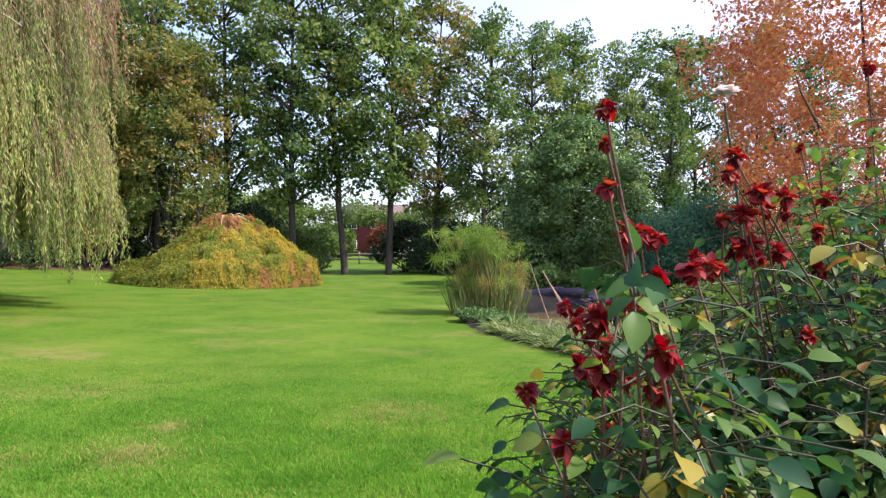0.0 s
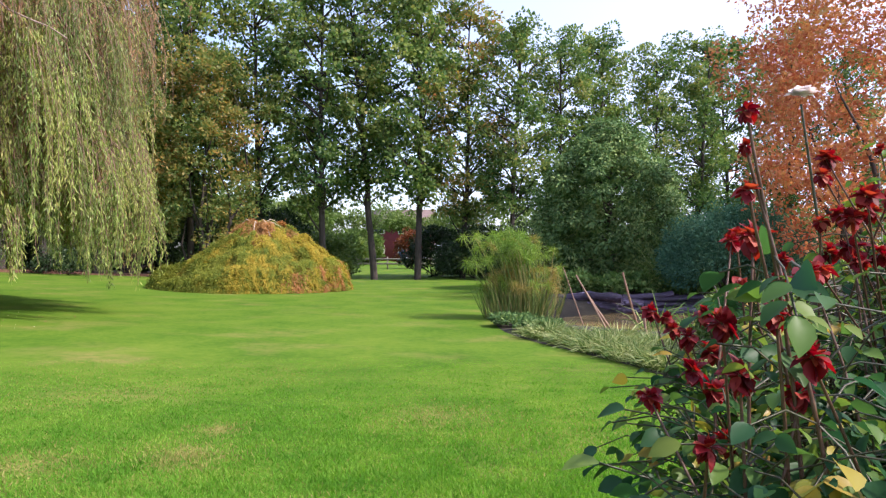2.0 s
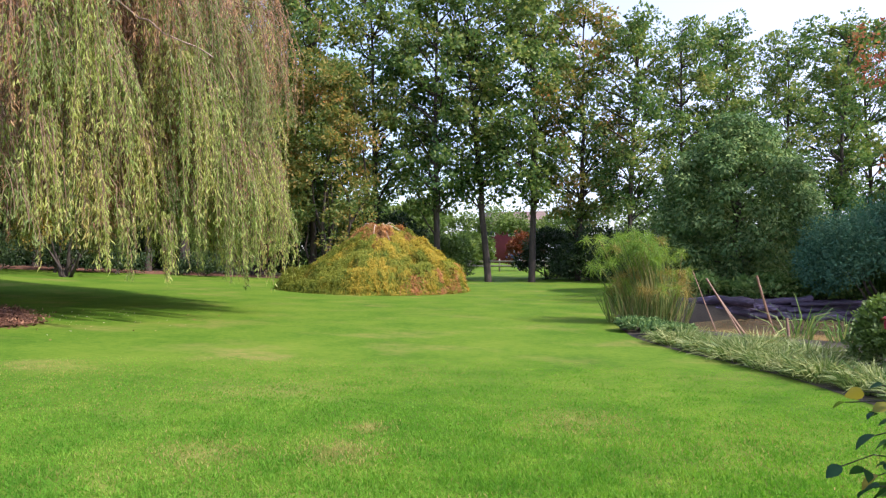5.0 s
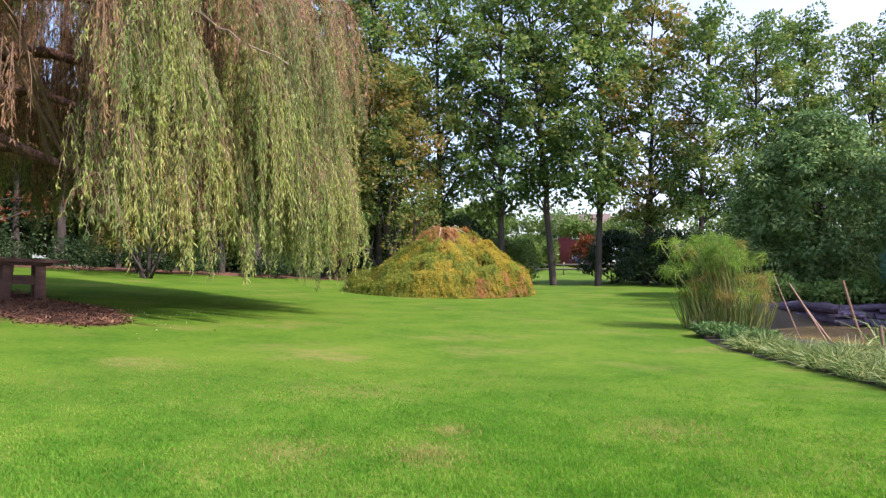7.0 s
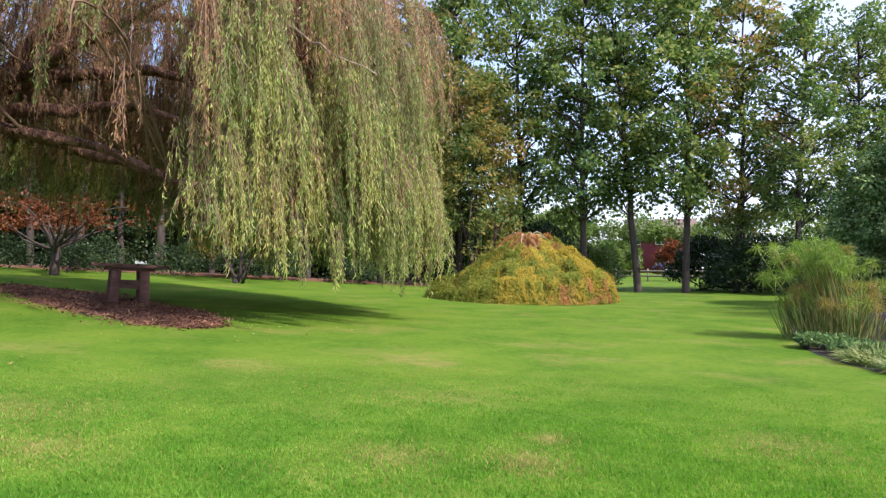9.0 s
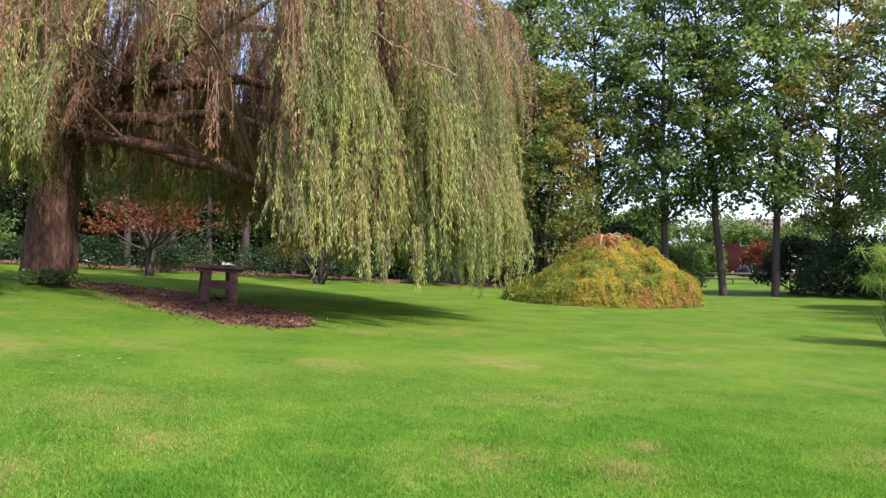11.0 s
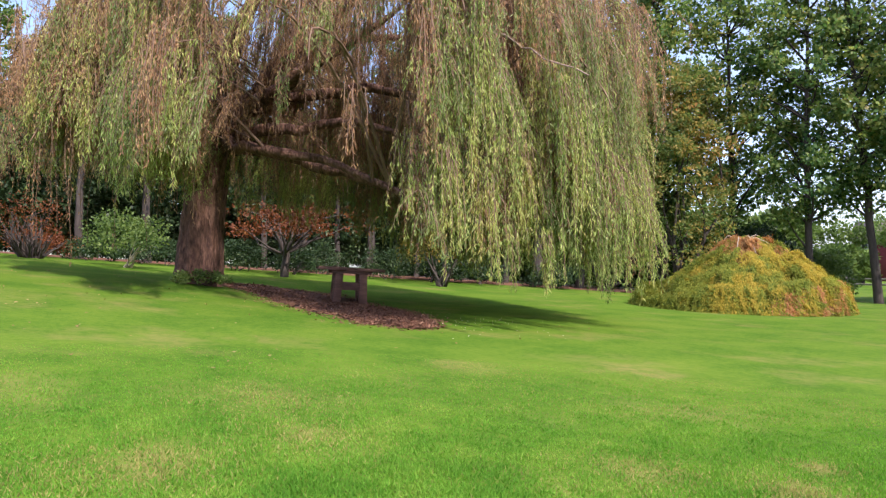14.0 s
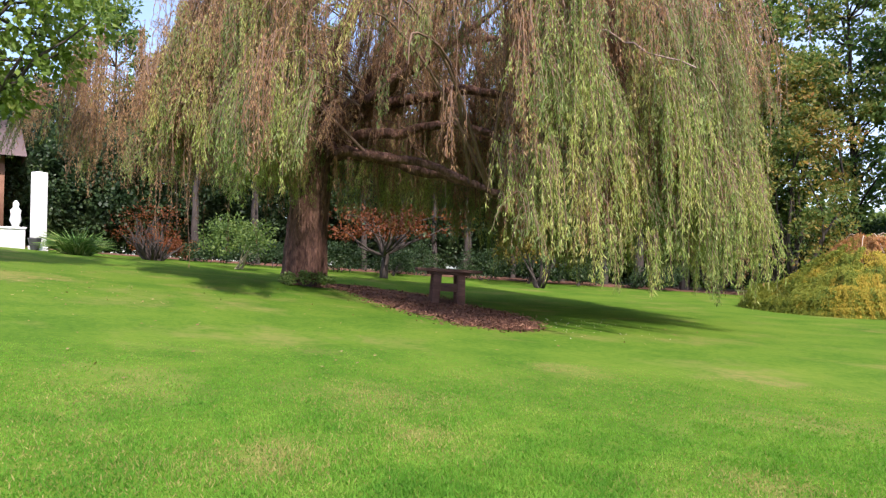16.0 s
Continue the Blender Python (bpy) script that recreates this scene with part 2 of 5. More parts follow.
M_FENCE = rough_material("grey_fence_board", [(0.3, (0.16, 0.14, 0.12)), (0.7, (0.30, 0.26, 0.23))], 6, (1, 1, 0.2), 0.9)


def glass_material():
    m, n, l = base_material("window_glass")
    p = n["Principled BSDF"]
    p.inputs["Base Color"].default_value = (0.05, 0.06, 0.07, 1)
    p.inputs["Roughness"].default_value = 0.08
    return m


M_GLASS = glass_material()


def water_material():
    m, n, l = base_material("pond_water")
    p = n["Principled BSDF"]
    p.inputs["Base Color"].default_value = (0.24, 0.17, 0.07, 1)
    p.inputs["IOR"].default_value = 1.33
    p.inputs["Roughness"].default_value = 0.25
    t = n.new("ShaderNodeTexNoise")
    t.inputs["Scale"].default_value = 3.0
    bp = n.new("ShaderNodeBump")
    bp.inputs["Strength"].default_value, bp.inputs["Distance"].default_value = 0.12, 0.02
    l.new(t.outputs["Fac"], bp.inputs["Height"])
    l.new(bp.outputs["Normal"], p.inputs["Normal"])
    return m


M_WATER = water_material()

# ---------------------------------------------------------------- building helpers
rng = np.random.default_rng(7)


def unit(v):
    v = np.asarray(v, float)
    return v / np.maximum(np.linalg.norm(v, axis=-1, keepdims=True), 1e-9)


class Geo:
    """Gathers quads into one mesh."""
    def __init__(self):
        self.v, self.f, self.n = [], [], 0

    def add(self, v, f):
        v, f = np.asarray(v, float).reshape(-1, 3), np.asarray(f, int).reshape(-1, 4)
        self.v.append(v)
        self.f.append(f + self.n)
        self.n += len(v)
        return self

    def leaves(self, p, d, up, length, width, fold=0.2, droop=0.0):
        """A kite-shaped leaf at every p, along d."""
        p, d = np.asarray(p, float), unit(d)
        k = len(p)
        s = unit(np.cross(d, up) + 1e-6)
        nn = np.cross(s, d)
        length, width = np.broadcast_to(length, k)[:, None], np.broadcast_to(width, k)[:, None]
        mid = p + d * length * 0.42 - nn * (width * fold)
        tip = p + d * length
        tip[:, 2] -= (length * droop)[:, 0]
        v = np.stack([p, mid + s * width / 2, tip, mid - s * width / 2], 1).reshape(-1, 3)
        f = np.arange(4 * k).reshape(-1, 4)
        return self.add(v, f)

    def tube(self, path, radii, sides=7, wobble=0.0):
        """A tapered limb along a path."""
        path = np.asarray(path, float)
        k = len(path)
        radii = np.broadcast_to(radii, k)
        t = unit(np.gradient(path, axis=0))
        ref = np.where(np.abs(t[:, 2:3]) > 0.9, [[1.0, 0, 0]], [[0, 0, 1.0]])
        a = unit(np.cross(t, ref))
        b = np.cross(t, a)
        ang = np.linspace(0, 2 * np.pi, sides, endpoint=False)
        w = 1 + wobble * rng.normal(size=(k, sides))
        ring = path[:, None] + (radii[:, None] * w)[..., None] * (np.cos(ang)[None, :, None] * a[:, None] + np.sin(ang)[None, :, None] * b[:, None])
        i, j = np.meshgrid(np.arange(k - 1), np.arange(sides), indexing="ij")
        q = np.stack([i * sides + j, i * sides + (j + 1) % sides, (i + 1) * sides + (j + 1) % sides, (i + 1) * sides + j], -1)
        return self.add(ring, q)

    def box(self, lo, hi, m=None):
        x0, y0, z0 = lo
        x1, y1, z1 = hi
        v = np.array([(x, y, z) for z in (z0, z1) for y in (y0, y1) for x in (x0, x1)], float)
        if m is not None:
            v = np.array([m @ Vector(c) for c in v])
        return self.add(v, [(0, 2, 3, 1), (4, 5, 7, 6), (0, 1, 5, 4), (2, 6, 7, 3), (0, 4, 6, 2), (1, 3, 7, 5)])

    def mesh(self, name, smooth=False):
        v, f = np.concatenate(self.v), np.concatenate(self.f)
        me = bpy.data.meshes.new(name)
        me.vertices.add(len(v))
        me.vertices.foreach_set("co", v.ravel())
        me.loops.add(4 * len(f))
        me.loops.foreach_set("vertex_index", f.ravel().astype(np.int32))
        me.polygons.add(len(f))
        me.polygons.foreach_set("loop_start", np.arange(0, 4 * len(f), 4, dtype=np.int32))
        me.update(calc_edges=True)
        if smooth:
            me.polygons.foreach_set("use_smooth", np.ones(len(f), bool))
        return me


def part(name, geo, material, parent=None, label="", smooth=False, bevel=0.0):
    """Links a Geo as one mesh object, under a thing or a part."""
    me = geo.mesh(name, smooth)
    me.materials.append(material)
    ob = new(name, me)
    if parent is not None:
        ob.parent = parent
    if label:
        tagged(ob, label)
    if bevel:
        md = ob.modifiers.new("edge", "BEVEL")
        md.width, md.segments, md.limit_method = bevel, 2, "ANGLE"
    return ob


def thing(name, label, category, at=(0, 0, 0), group="", kind="", turn=0.0):
    e = new(name)
    e.empty_display_size = 0.2
    e.matrix_basis = pose(*at, 0, 0, turn)
    return tagged(e, label, category, group, kind)


def sphere_dirs(k):
    return unit(rng.normal(size=(k, 3)))


# ---------------------------------------------------------------- ground
POND = (4.7, 12.2, 3.5, 3.3)      # centre and half axes
WATER_Z = -0.42


def ground_z(x, y):
    x, y = np.asarray(x, float), np.asarray(y, float)
    s = np.log1p(np.exp(np.clip(-x - 1.0, -30, 32)))
    s = np.minimum(s, 33)
    q = 1 - np.exp(-np.clip(y, 0, None) / 10)
    h = 0.0829 * s + 0.00166 * s * s - 0.1025 * s * q + 0.00224 * s * s * q - 0.1181 * q - 0.0193 * s ** 3 / 300
    h = h - 0.15 * np.exp(-((x + 11.3) ** 2 + (y - 9.4) ** 2) / 8) + 0.08 * np.exp(-((x + 13.4) ** 2 + (y - 7.0) ** 2) / 4.5)
    far = 1 / (1 + np.exp(np.clip((np.hypot(x, y) - 60) / 8, -30, 30)))
    h = h * far + (1 - far) * -0.2
    e = np.hypot((x - POND[0]) / POND[2], (y - POND[1]) / POND[3])
    dip = 1 / (1 + np.exp(np.clip((e - 1.0) * 16, -30, 30)))
    return h - 0.85 * dip


def gz(x, y):
    return float(ground_z(x, y))


DRY_SPOTS = [(-3.45, 1.19, 0.22, 0.75), (-4.26, 2.34, 0.4, 0.5), (-6.48, 2.86, 0.55, 0.5), (-12.0, 1.7, 0.9, 0.7), (-4.36, 4.42, 0.4, 0.5), (-3.4, 5.8, 0.5, 0.7), (-1.43, 3.07, 0.16, 0.9), (-1.46, 3.56, 0.11, 0.8), (-2.05, 2.83, 0.2, 0.6), (-3.42, 2.0, 0.2, 0.6), (-4.2, 4.4, 0.3, 0.5), (-0.3, 4.05, 0.3, 0.5)]


def lawn_material():
    m, n, l = base_material("lawn_grass")
    tex = n.new("ShaderNodeTexCoord")
    def noisy(scale, detail, stretch=(1, 1, 1), turn=0.0):
        mp = n.new("ShaderNodeMapping")
        mp.inputs["Scale"].default_value = stretch
        mp.inputs["Rotation"].default_value = (0, 0, turn)
        l.new(tex.outputs["Object"], mp.inputs["Vector"])
        t = n.new("ShaderNodeTexNoise")
        t.inputs["Scale"].default_value, t.inputs["Detail"].default_value = scale, detail
        l.new(mp.outputs["Vector"], t.inputs["Vector"])
        return t.outputs["Fac"]
    big, mid, fine = noisy(0.7, 5, (1, 0.5, 1), 0.12), noisy(1.3, 6, (1, 1, 1)), noisy(45, 4)
    a = n.new("ShaderNodeMix"); a.inputs["Factor"].default_value = 0.5
    l.new(big, a.inputs["A"]); l.new(mid, a.inputs["B"])
    tuft = n.new("ShaderNodeMix"); tuft.inputs["Factor"].default_value = 0.5
    l.new(noisy(14, 4), tuft.inputs["A"]); l.new(fine, tuft.inputs["B"])
    b = n.new("ShaderNodeMix"); b.inputs["Factor"].default_value = 0.46
    l.new(a.outputs["Result"], b.inputs["A"]); l.new(tuft.outputs["Result"], b.inputs["B"])
    r = ramp(n, [(0.33, (0.034, 0.088, 0.010)), (0.44, (0.060, 0.129, 0.014)), (0.53, (0.092, 0.161, 0.019)), (0.66, (0.135, 0.190, 0.028))])
    l.new(b.outputs["Result"], r.inputs["Fac"])
    # dry straw patches: scattered ones, and a few large ones
    rag = noisy(2.2, 6)
    fringe = noisy(7.0, 5)
    dry = n.new("ShaderNodeMapRange")
    dry.inputs["From Min"].default_value, dry.inputs["From Max"].default_value = 0.53, 0.72
    dry.inputs["To Max"].default_value = 0.6
    l.new(noisy(0.9, 6, (1, 1.3, 1), 0.5), dry.inputs["Value"])
    total = dry.outputs["Result"]
    for px, py, size, much in DRY_SPOTS:
        far = n.new("ShaderNodeVectorMath")
        far.operation = "DISTANCE"
        l.new(tex.outputs["Object"], far.inputs[0])
        far.inputs[1].default_value = (px, py, gz(px, py))
        torn = n.new("ShaderNodeMath")
        torn.operation = "MULTIPLY_ADD"
        l.new(rag, torn.inputs[0])
        torn.inputs[1].default_value = -size * 3.2
        l.new(far.outputs["Value"], torn.inputs[2])
        mr = n.new("ShaderNodeMapRange")
        mr.inputs["From Min"].default_value, mr.inputs["From Max"].default_value = -size * 1.3, -size * 0.45
        mr.inputs["To Min"].default_value, mr.inputs["To Max"].default_value = much, 0.0
        l.new(torn.outputs["Value"], mr.inputs["Value"])
        mx2 = n.new("ShaderNodeMath")
        mx2.operation = "MAXIMUM"
        l.new(total, mx2.inputs[0])
        l.new(mr.outputs["Result"], mx2.inputs[1])
        total = mx2.outputs["Value"]
    worn = n.new("ShaderNodeMath")
    worn.operation = "MULTIPLY"
    l.new(total, worn.inputs[0])
    wf = n.new("ShaderNodeMapRange")
    wf.inputs["From Min"].default_value, wf.inputs["From Max"].default_value = 0.38, 0.55
    wf.inputs["To Min"].default_value = 0.35
    l.new(fringe, wf.inputs["Value"])
    l.new(wf.outputs["Result"], worn.inputs[1])
    mx = n.new("ShaderNodeMix"); mx.data_type = "RGBA"
    l.new(worn.outputs["Value"], mx.inputs["Factor"])
    l.new(r.outputs["Color"], mx.inputs["A"])
    mx.inputs["B"].default_value = (0.21, 0.185, 0.062, 1)
    p = n["Principled BSDF"]
    p.inputs["Roughness"].default_value = 0.8
    p.inputs["Specular IOR Level"].default_value = 0.03
    l.new(mx.outputs["Result"], p.inputs["Base Color"])
    bp = n.new("ShaderNodeBump")
    bp.inputs["Strength"].default_value, bp.inputs["Distance"].default_value = 0.35, 0.02
    l.new(fine, bp.inputs["Height"])
    l.new(bp.outputs["Normal"], p.inputs["Normal"])
    return m


M_LAWN = lawn_material()
M_BLADE = leaf_material("grass_blade", [(0.1, (0.080, 0.215, 0.028)), (0.5, (0.135, 0.305, 0.040)), (0.8, (0.20, 0.35, 0.055)), (0.97, (0.33, 0.40, 0.10))], 0.5, 0.8, 0.55, 2.6, spec=0.05)
M_STRAW = leaf_material("straw_blade", [(0.1, (0.19, 0.22, 0.06)), (0.5, (0.29, 0.28, 0.09)), (0.9, (0.38, 0.34, 0.13))], 0.4, 0.8, 0.4, 2.6, spec=0.05)


def grow_ground():
    u = np.linspace(-1, 1, 321)
    x = 6 * np.sinh(6.9 * u) - 1
    y = 6 * np.sinh(6.9 * u) + 8
    X, Y = np.meshgrid(x, y, indexing="ij")
    v = np.stack([X, Y, ground_z(X, Y)], -1)
    n = len(u)
    i, j = np.meshgrid(np.arange(n - 1), np.arange(n - 1), indexing="ij")
    q = np.stack([i * n + j, (i + 1) * n + j, (i + 1) * n + j + 1, i * n + j + 1], -1)
    g = part("ground", Geo().add(v, q), M_LAWN, smooth=True)
    tagged(g, "mown green lawn with dry straw-coloured patches, sloping up", "lawn", kind="structure")


grow_ground()


def spline(pts, n):
    p = np.asarray(pts, float)
    t = np.linspace(0, len(p) - 1, n)
    i = np.clip(t.astype(int), 0, len(p) - 2)
    f = (t - i)[:, None]
    pa, pb = p[i], p[i + 1]
    pm, pn = p[np.clip(i - 1, 0, len(p) - 1)], p[np.clip(i + 2, 0, len(p) - 1)]
    return 0.5 * (2 * pa + (pb - pm) * f + (2 * pm - 5 * pa + 4 * pb - pn) * f ** 2 + (3 * pa - pm - 3 * pb + pn) * f ** 3)


def sheet(name, left, right, n, m, lift, material, label, category):
    """A strip of ground cover between two lines of the plan."""
    a, b = spline(left, n), spline(right, n)
    w = np.linspace(0, 1, m)[None, :, None]
    p = a[:, None] * (1 - w) + b[:, None] * w
    edge = np.minimum(w[..., 0], 1 - w[..., 0]) * 2
    z = ground_z(p[..., 0], p[..., 1]) + lift * np.minimum(1, edge * 4 + 0.1)
    v = np.concatenate([p, z[..., None]], -1)
    i, j = np.meshgrid(np.arange(n - 1), np.arange(m - 1), indexing="ij")
    q = np.stack([i * m + j, i * m + j + 1, (i + 1) * m + j + 1, (i + 1) * m + j], -1)
    return tagged(part(name, Geo().add(v, q), material, smooth=True), label, category, kind="structure")


BED_EDGE = [(0.55, -1.5), (0.5, 0.3), (0.75, 1.9), (1.7, 3.6), (1.55, 5.4), (1.1, 6.7), (0.62, 7.8), (0.3, 9.2), (0.3, 11.6), (0.8, 16), (1.4, 22), (2.6, 26)]
sheet("planting_bed", BED_EDGE, [(x + 7 + max(0, y) * 0.4, y) for x, y in BED_EDGE], 90, 50, 0.03, M_SOIL, "dark soil bed between lawn and pond", "flower bed")
w = Geo()
ang = np.linspace(0, 2 * np.pi, 49)[:-1]
ring = [np.stack([POND[0] + POND[2] * r * np.cos(ang), POND[1] + POND[3] * r * np.sin(ang), np.full(48, WATER_Z)], -1) for r in (0.02, 0.5, 1.12)]
k = np.arange(48)
w.add(np.concatenate(ring), np.concatenate([np.stack([k + o, (k + 1) % 48 + o, (k + 1) % 48 + o + 48, k + o + 48], -1)[:, ::-1] for o in (0, 48)]))
tagged(part("water", w, M_WATER), "still brown pond water among the plants", "pond", kind="structure")

# ---------------------------------------------------------------- trees in general
def limb_path(a, b, bend=0.15, n=7, jit=0.015):
    a, b = np.asarray(a, float), np.asarray(b, float)
    t = np.linspace(0, 1, n)[:, None]
    p = a + (b - a) * t
    off = rng.normal(size=3) * np.linalg.norm(b - a) * bend
    return p + np.sin(np.pi * t) * off + rng.normal(size=(n, 3)) * np.linalg.norm(b - a) * jit * np.minimum(1, 4 * t * (1 - t))


def clump_leaves(geo, centres, radii, per, size, flat=0.75, hang=0.0, wide=0.7, facing=0.5):
    """Leaves round each clump's centre, denser towards its outside."""
    c = np.repeat(centres, per, 0)
    r = np.repeat(radii, per)
    d = sphere_dirs(len(c))
    p = c + d * (r * rng.uniform(0.35, 1.0, len(c)) ** 0.6)[:, None] * [1, 1, flat]
    out = unit(d + rng.normal(size=d.shape) * 0.6 + [0, 0, -hang])
    up = unit(rng.normal(size=d.shape) * (0.7 if facing < 1 else 0.45) + d * facing + [0, 0, 0.7])
    s = size * rng.uniform(0.65, 1.3, len(c))
    geo.leaves(p, out, up, s, s * wide, 0.15)


def row_tree(height, radius, seed, leaf=None, crown_from=0.22, boughs=52, per=74, size=0.165):
    """A tall narrow broad-leaved tree: upswept boughs with tufts of leaves, and sky between them."""
    global rng
    rng = np.random.default_rng(seed)
    tree = thing("row_tree", "tall narrow green broad-leaved tree with airy crown at the lawn's end", "tree", group="row of tall trees")
    tip = np.array([rng.normal() * 0.3, rng.normal() * 0.3, height * 0.95])
    stem = limb_path((0, 0, -0.1), tip, 0.008, 14, 0.003)
    part("trunk", Geo().tube(stem, np.linspace(0.145, 0.02, 14), 8, 0.04), M_BARK, tree, smooth=True)
    limbs, cs, rs = Geo(), [], []
    for i in range(boughs):
        t = crown_from + (0.99 - crown_from) * (i + rng.random()) / boughs
        u = (t - crown_from) / (1.02 - crown_from)
        w = radius * (0.42 + 0.72 * math.sin(math.pi * min(1, max(0.0, u)) ** 0.75)) * rng.uniform(0.55, 1.12)
        a = i * 2.4 + rng.normal() * 0.5
        rise = w * rng.uniform(0.25, 0.75)
        c = np.array([math.cos(a) * w, math.sin(a) * w, t * height])
        root = stem[min(13, max(1, int((t * height - rise) / (height * 0.95) * 13)))]
        path = limb_path(root, c, 0.06, 7)
        limbs.tube(path, np.linspace(0.045, 0.008, 7), 5)
        for k in (6, 5, 4, 3)[:3 if rng.random() < 0.7 else 4]:
            cs.append(path[k] + rng.normal(size=3) * [0.22, 0.22, 0.2])
            rs.append(rng.uniform(0.30, 0.66))
    tagged(part("branch_mass", limbs, M_BARK, tree, "dark upswept branches", smooth=True), kind="stuff")
    g = Geo()
    clump_leaves(g, np.array(cs), np.array(rs), per, size, flat=0.62, facing=1.1)
    tagged(part("crown", g, leaf or M_POPLAR, tree), kind="stuff")
    return tree


def bush(name, label, category, at, radii, leaf, clumps=60, per=90, size=0.1, stems=5, group="", hollow=0.55, seed=1, bottom=-0.2, wide=0.6, bark=None, hang=0.0, clump_r=0.28, taper=0.0):
    """A rounded shrub or broad tree: stems, and clumps of leaves over an uneven body."""
    global rng
    rng = np.random.default_rng(seed)
    rx, ry, rz = radii
    z0 = gz(at[0], at[1]) if len(at) == 2 else at[2]
    t = thing(name, label, category, (at[0], at[1], z0), group)
    d = sphere_dirs(clumps * 3)
    d = d[d[:, 2] > bottom][:clumps]
    lump = rng.uniform(hollow, 1.0, len(d)) ** 0.5 * (1 + 0.10 * np.sin(d[:, 0] * 5 + seed) * np.cos(d[:, 1] * 4 + d[:, 2] * 5))
    lift = rz * (1.0 if bottom < -0.5 else 0.35)
    c = d * lump[:, None] * [rx, ry, rz if bottom < -0.5 else rz * 0.65] + [0, 0, lift]
    c[:, :2] *= (1 - taper * np.maximum(d[:, 2:3], 0))
    c[:, 2] = np.maximum(c[:, 2], 0.12)
    g = Geo()
    clump_leaves(g, c, rng.uniform(0.7, 1.3, len(c)) * clump_r * min(rx, rz), per, size, hang=hang, wide=wide)
    wood = Geo()
    for i in range(stems):
        a = rng.random() * 6.28
        e = c[rng.integers(len(c))] * 0.9
        if stems <= 12:
            wood = Geo()
        wood.tube(limb_path((math.cos(a) * 0.12, math.sin(a) * 0.12, -0.1), e, 0.08, 7), np.linspace(0.02 * max(1, rz), 0.006, 7), 6)
        if stems <= 12:
            part("stem", wood, bark or M_BARK, t, smooth=True)
    if stems > 12:
        tagged(part("twig_mass", wood, bark or M_BARK, t, smooth=True), kind="stuff")
    tagged(part("foliage", g, leaf, t), kind="stuff")
    return t


# ---------------------------------------------------------------- row of tall trees
variants = [row_tree(12.8, 2.15, 11, crown_from=0.25), row_tree(13.4, 2.3, 12, crown_from=0.27), row_tree(12.4, 2.05, 13, crown_from=0.29), row_tree(13.0, 2.2, 14, M_TURNING)]
ROW = [(-13.2, 27.5, 3, 1.0), (-10.9, 25.5, 0, 1.0), (-8.6, 27.2, 1, 1.03), (-5.9, 26.4, 0, 1.0), (-3.9, 26.7, 2, 1.04), (-2.2, 26.9, 1, 1.0), (-0.4, 28, 3, 0.91), (1.52, 26.9, 2, 0.85), (3.8, 28.5, 1, 0.79), (5.6, 30.0, 0, 0.86),
       (8.2, 30.5, 1, 0.78), (10.2, 31.5, 2, 0.90), (12.5, 33, 0, 0.9), (15.5, 33, 1, 0.9), (19, 33, 2, 0.9), (-15.8, 26.5, 1, 1.0), (-18.2, 25.0, 0, 1.0), (-20.8, 23.5, 3, 0.95), (-23.5, 24.5, 1, 0.95), (-27, 21, 0, 0.95), (-29.5, 17, 2, 1.0), (-32, 13, 1, 0.95), (-34, 9, 0, 0.95)]
placed = set()
for n, (x, y, k, s) in enumerate(ROW):
    m = pose(x, y, gz(x, y), 0, 0, n * 67)
    if k not in placed:
        placed.add(k)
        variants[k].matrix_basis = m @ Matrix.Diagonal((s, s, s, 1))
    else:
        c = copy_thing(variants[k], m)
        c.scale = (s, s, s)

# broad trees with turning leaves behind the dome
for n, (x, y, s) in enumerate([(-12.9, 24.6, 1.0), (-9.9, 24.3, 0.92), (-17.5, 22.5, 1.0)]):
    bush("broad_tree", "broad tree with drooping green and orange autumn leaves", "tree", (x, y), (2.3 * s, 2.3 * s, 4.9 * s), M_TURNING, 150, 120, 0.14, 8, "autumn trees", 0.3, 31 + n, -0.75, clump_r=0.22)

# hedge and dark shrubs along the lawn's far end
for n, (x, y, rx, rz, mat) in enumerate([(-8.6, 27.6, 2.0, 2.9, M_DARK_LEAF), (-11.8, 27, 2.2, 2.3, M_DARK_LEAF), (-6.6, 28.6, 1.6, 1.9, M_HEDGE), (0.4, 28.2, 1.7, 2.2, M_DARK_LEAF), (2.2, 26.5, 1.8, 2.1, M_DARK_LEAF), (-1.6, 30.5, 1.4, 2.3, M_DARK_LEAF),
                                        (4.5, 27, 2, 2.4, M_DARK_LEAF), (7.8, 27, 2.2, 2.4, M_HEDGE), (11, 27, 2.4, 2.4, M_DARK_LEAF), (14, 27, 2.4, 2.6, M_HEDGE), (-15, 26.5, 2.4, 2.4, M_HEDGE)]):
    bush("boundary_shrub", "dense dark green shrub at the lawn's far edge", "shrub", (x, y), (rx, rx * 0.8, rz), mat, 80, 120, 0.12, 4, "boundary shrubs", 0.45, 50 + n)
bush("red_leaved_shrub", "tall dark red-leaved shrub before the red house", "shrub", (-4.3, 46), (0.9, 0.8, 2.7), M_RUSSET, 60, 70, 0.14, 4, "", 0.4, 69)
for n, x in enumerate((-8.6, -6.5, -0.6, 1.4)):
    bush("low_hedge", "low shaded hedge below the tall trees", "hedge", (x, 29.6 + (n % 2) * 0.3), (1.35, 0.5, 0.62), M_DARK_LEAF, 40, 80, 0.09, 4, "low hedge", 0.3, 65 + n)
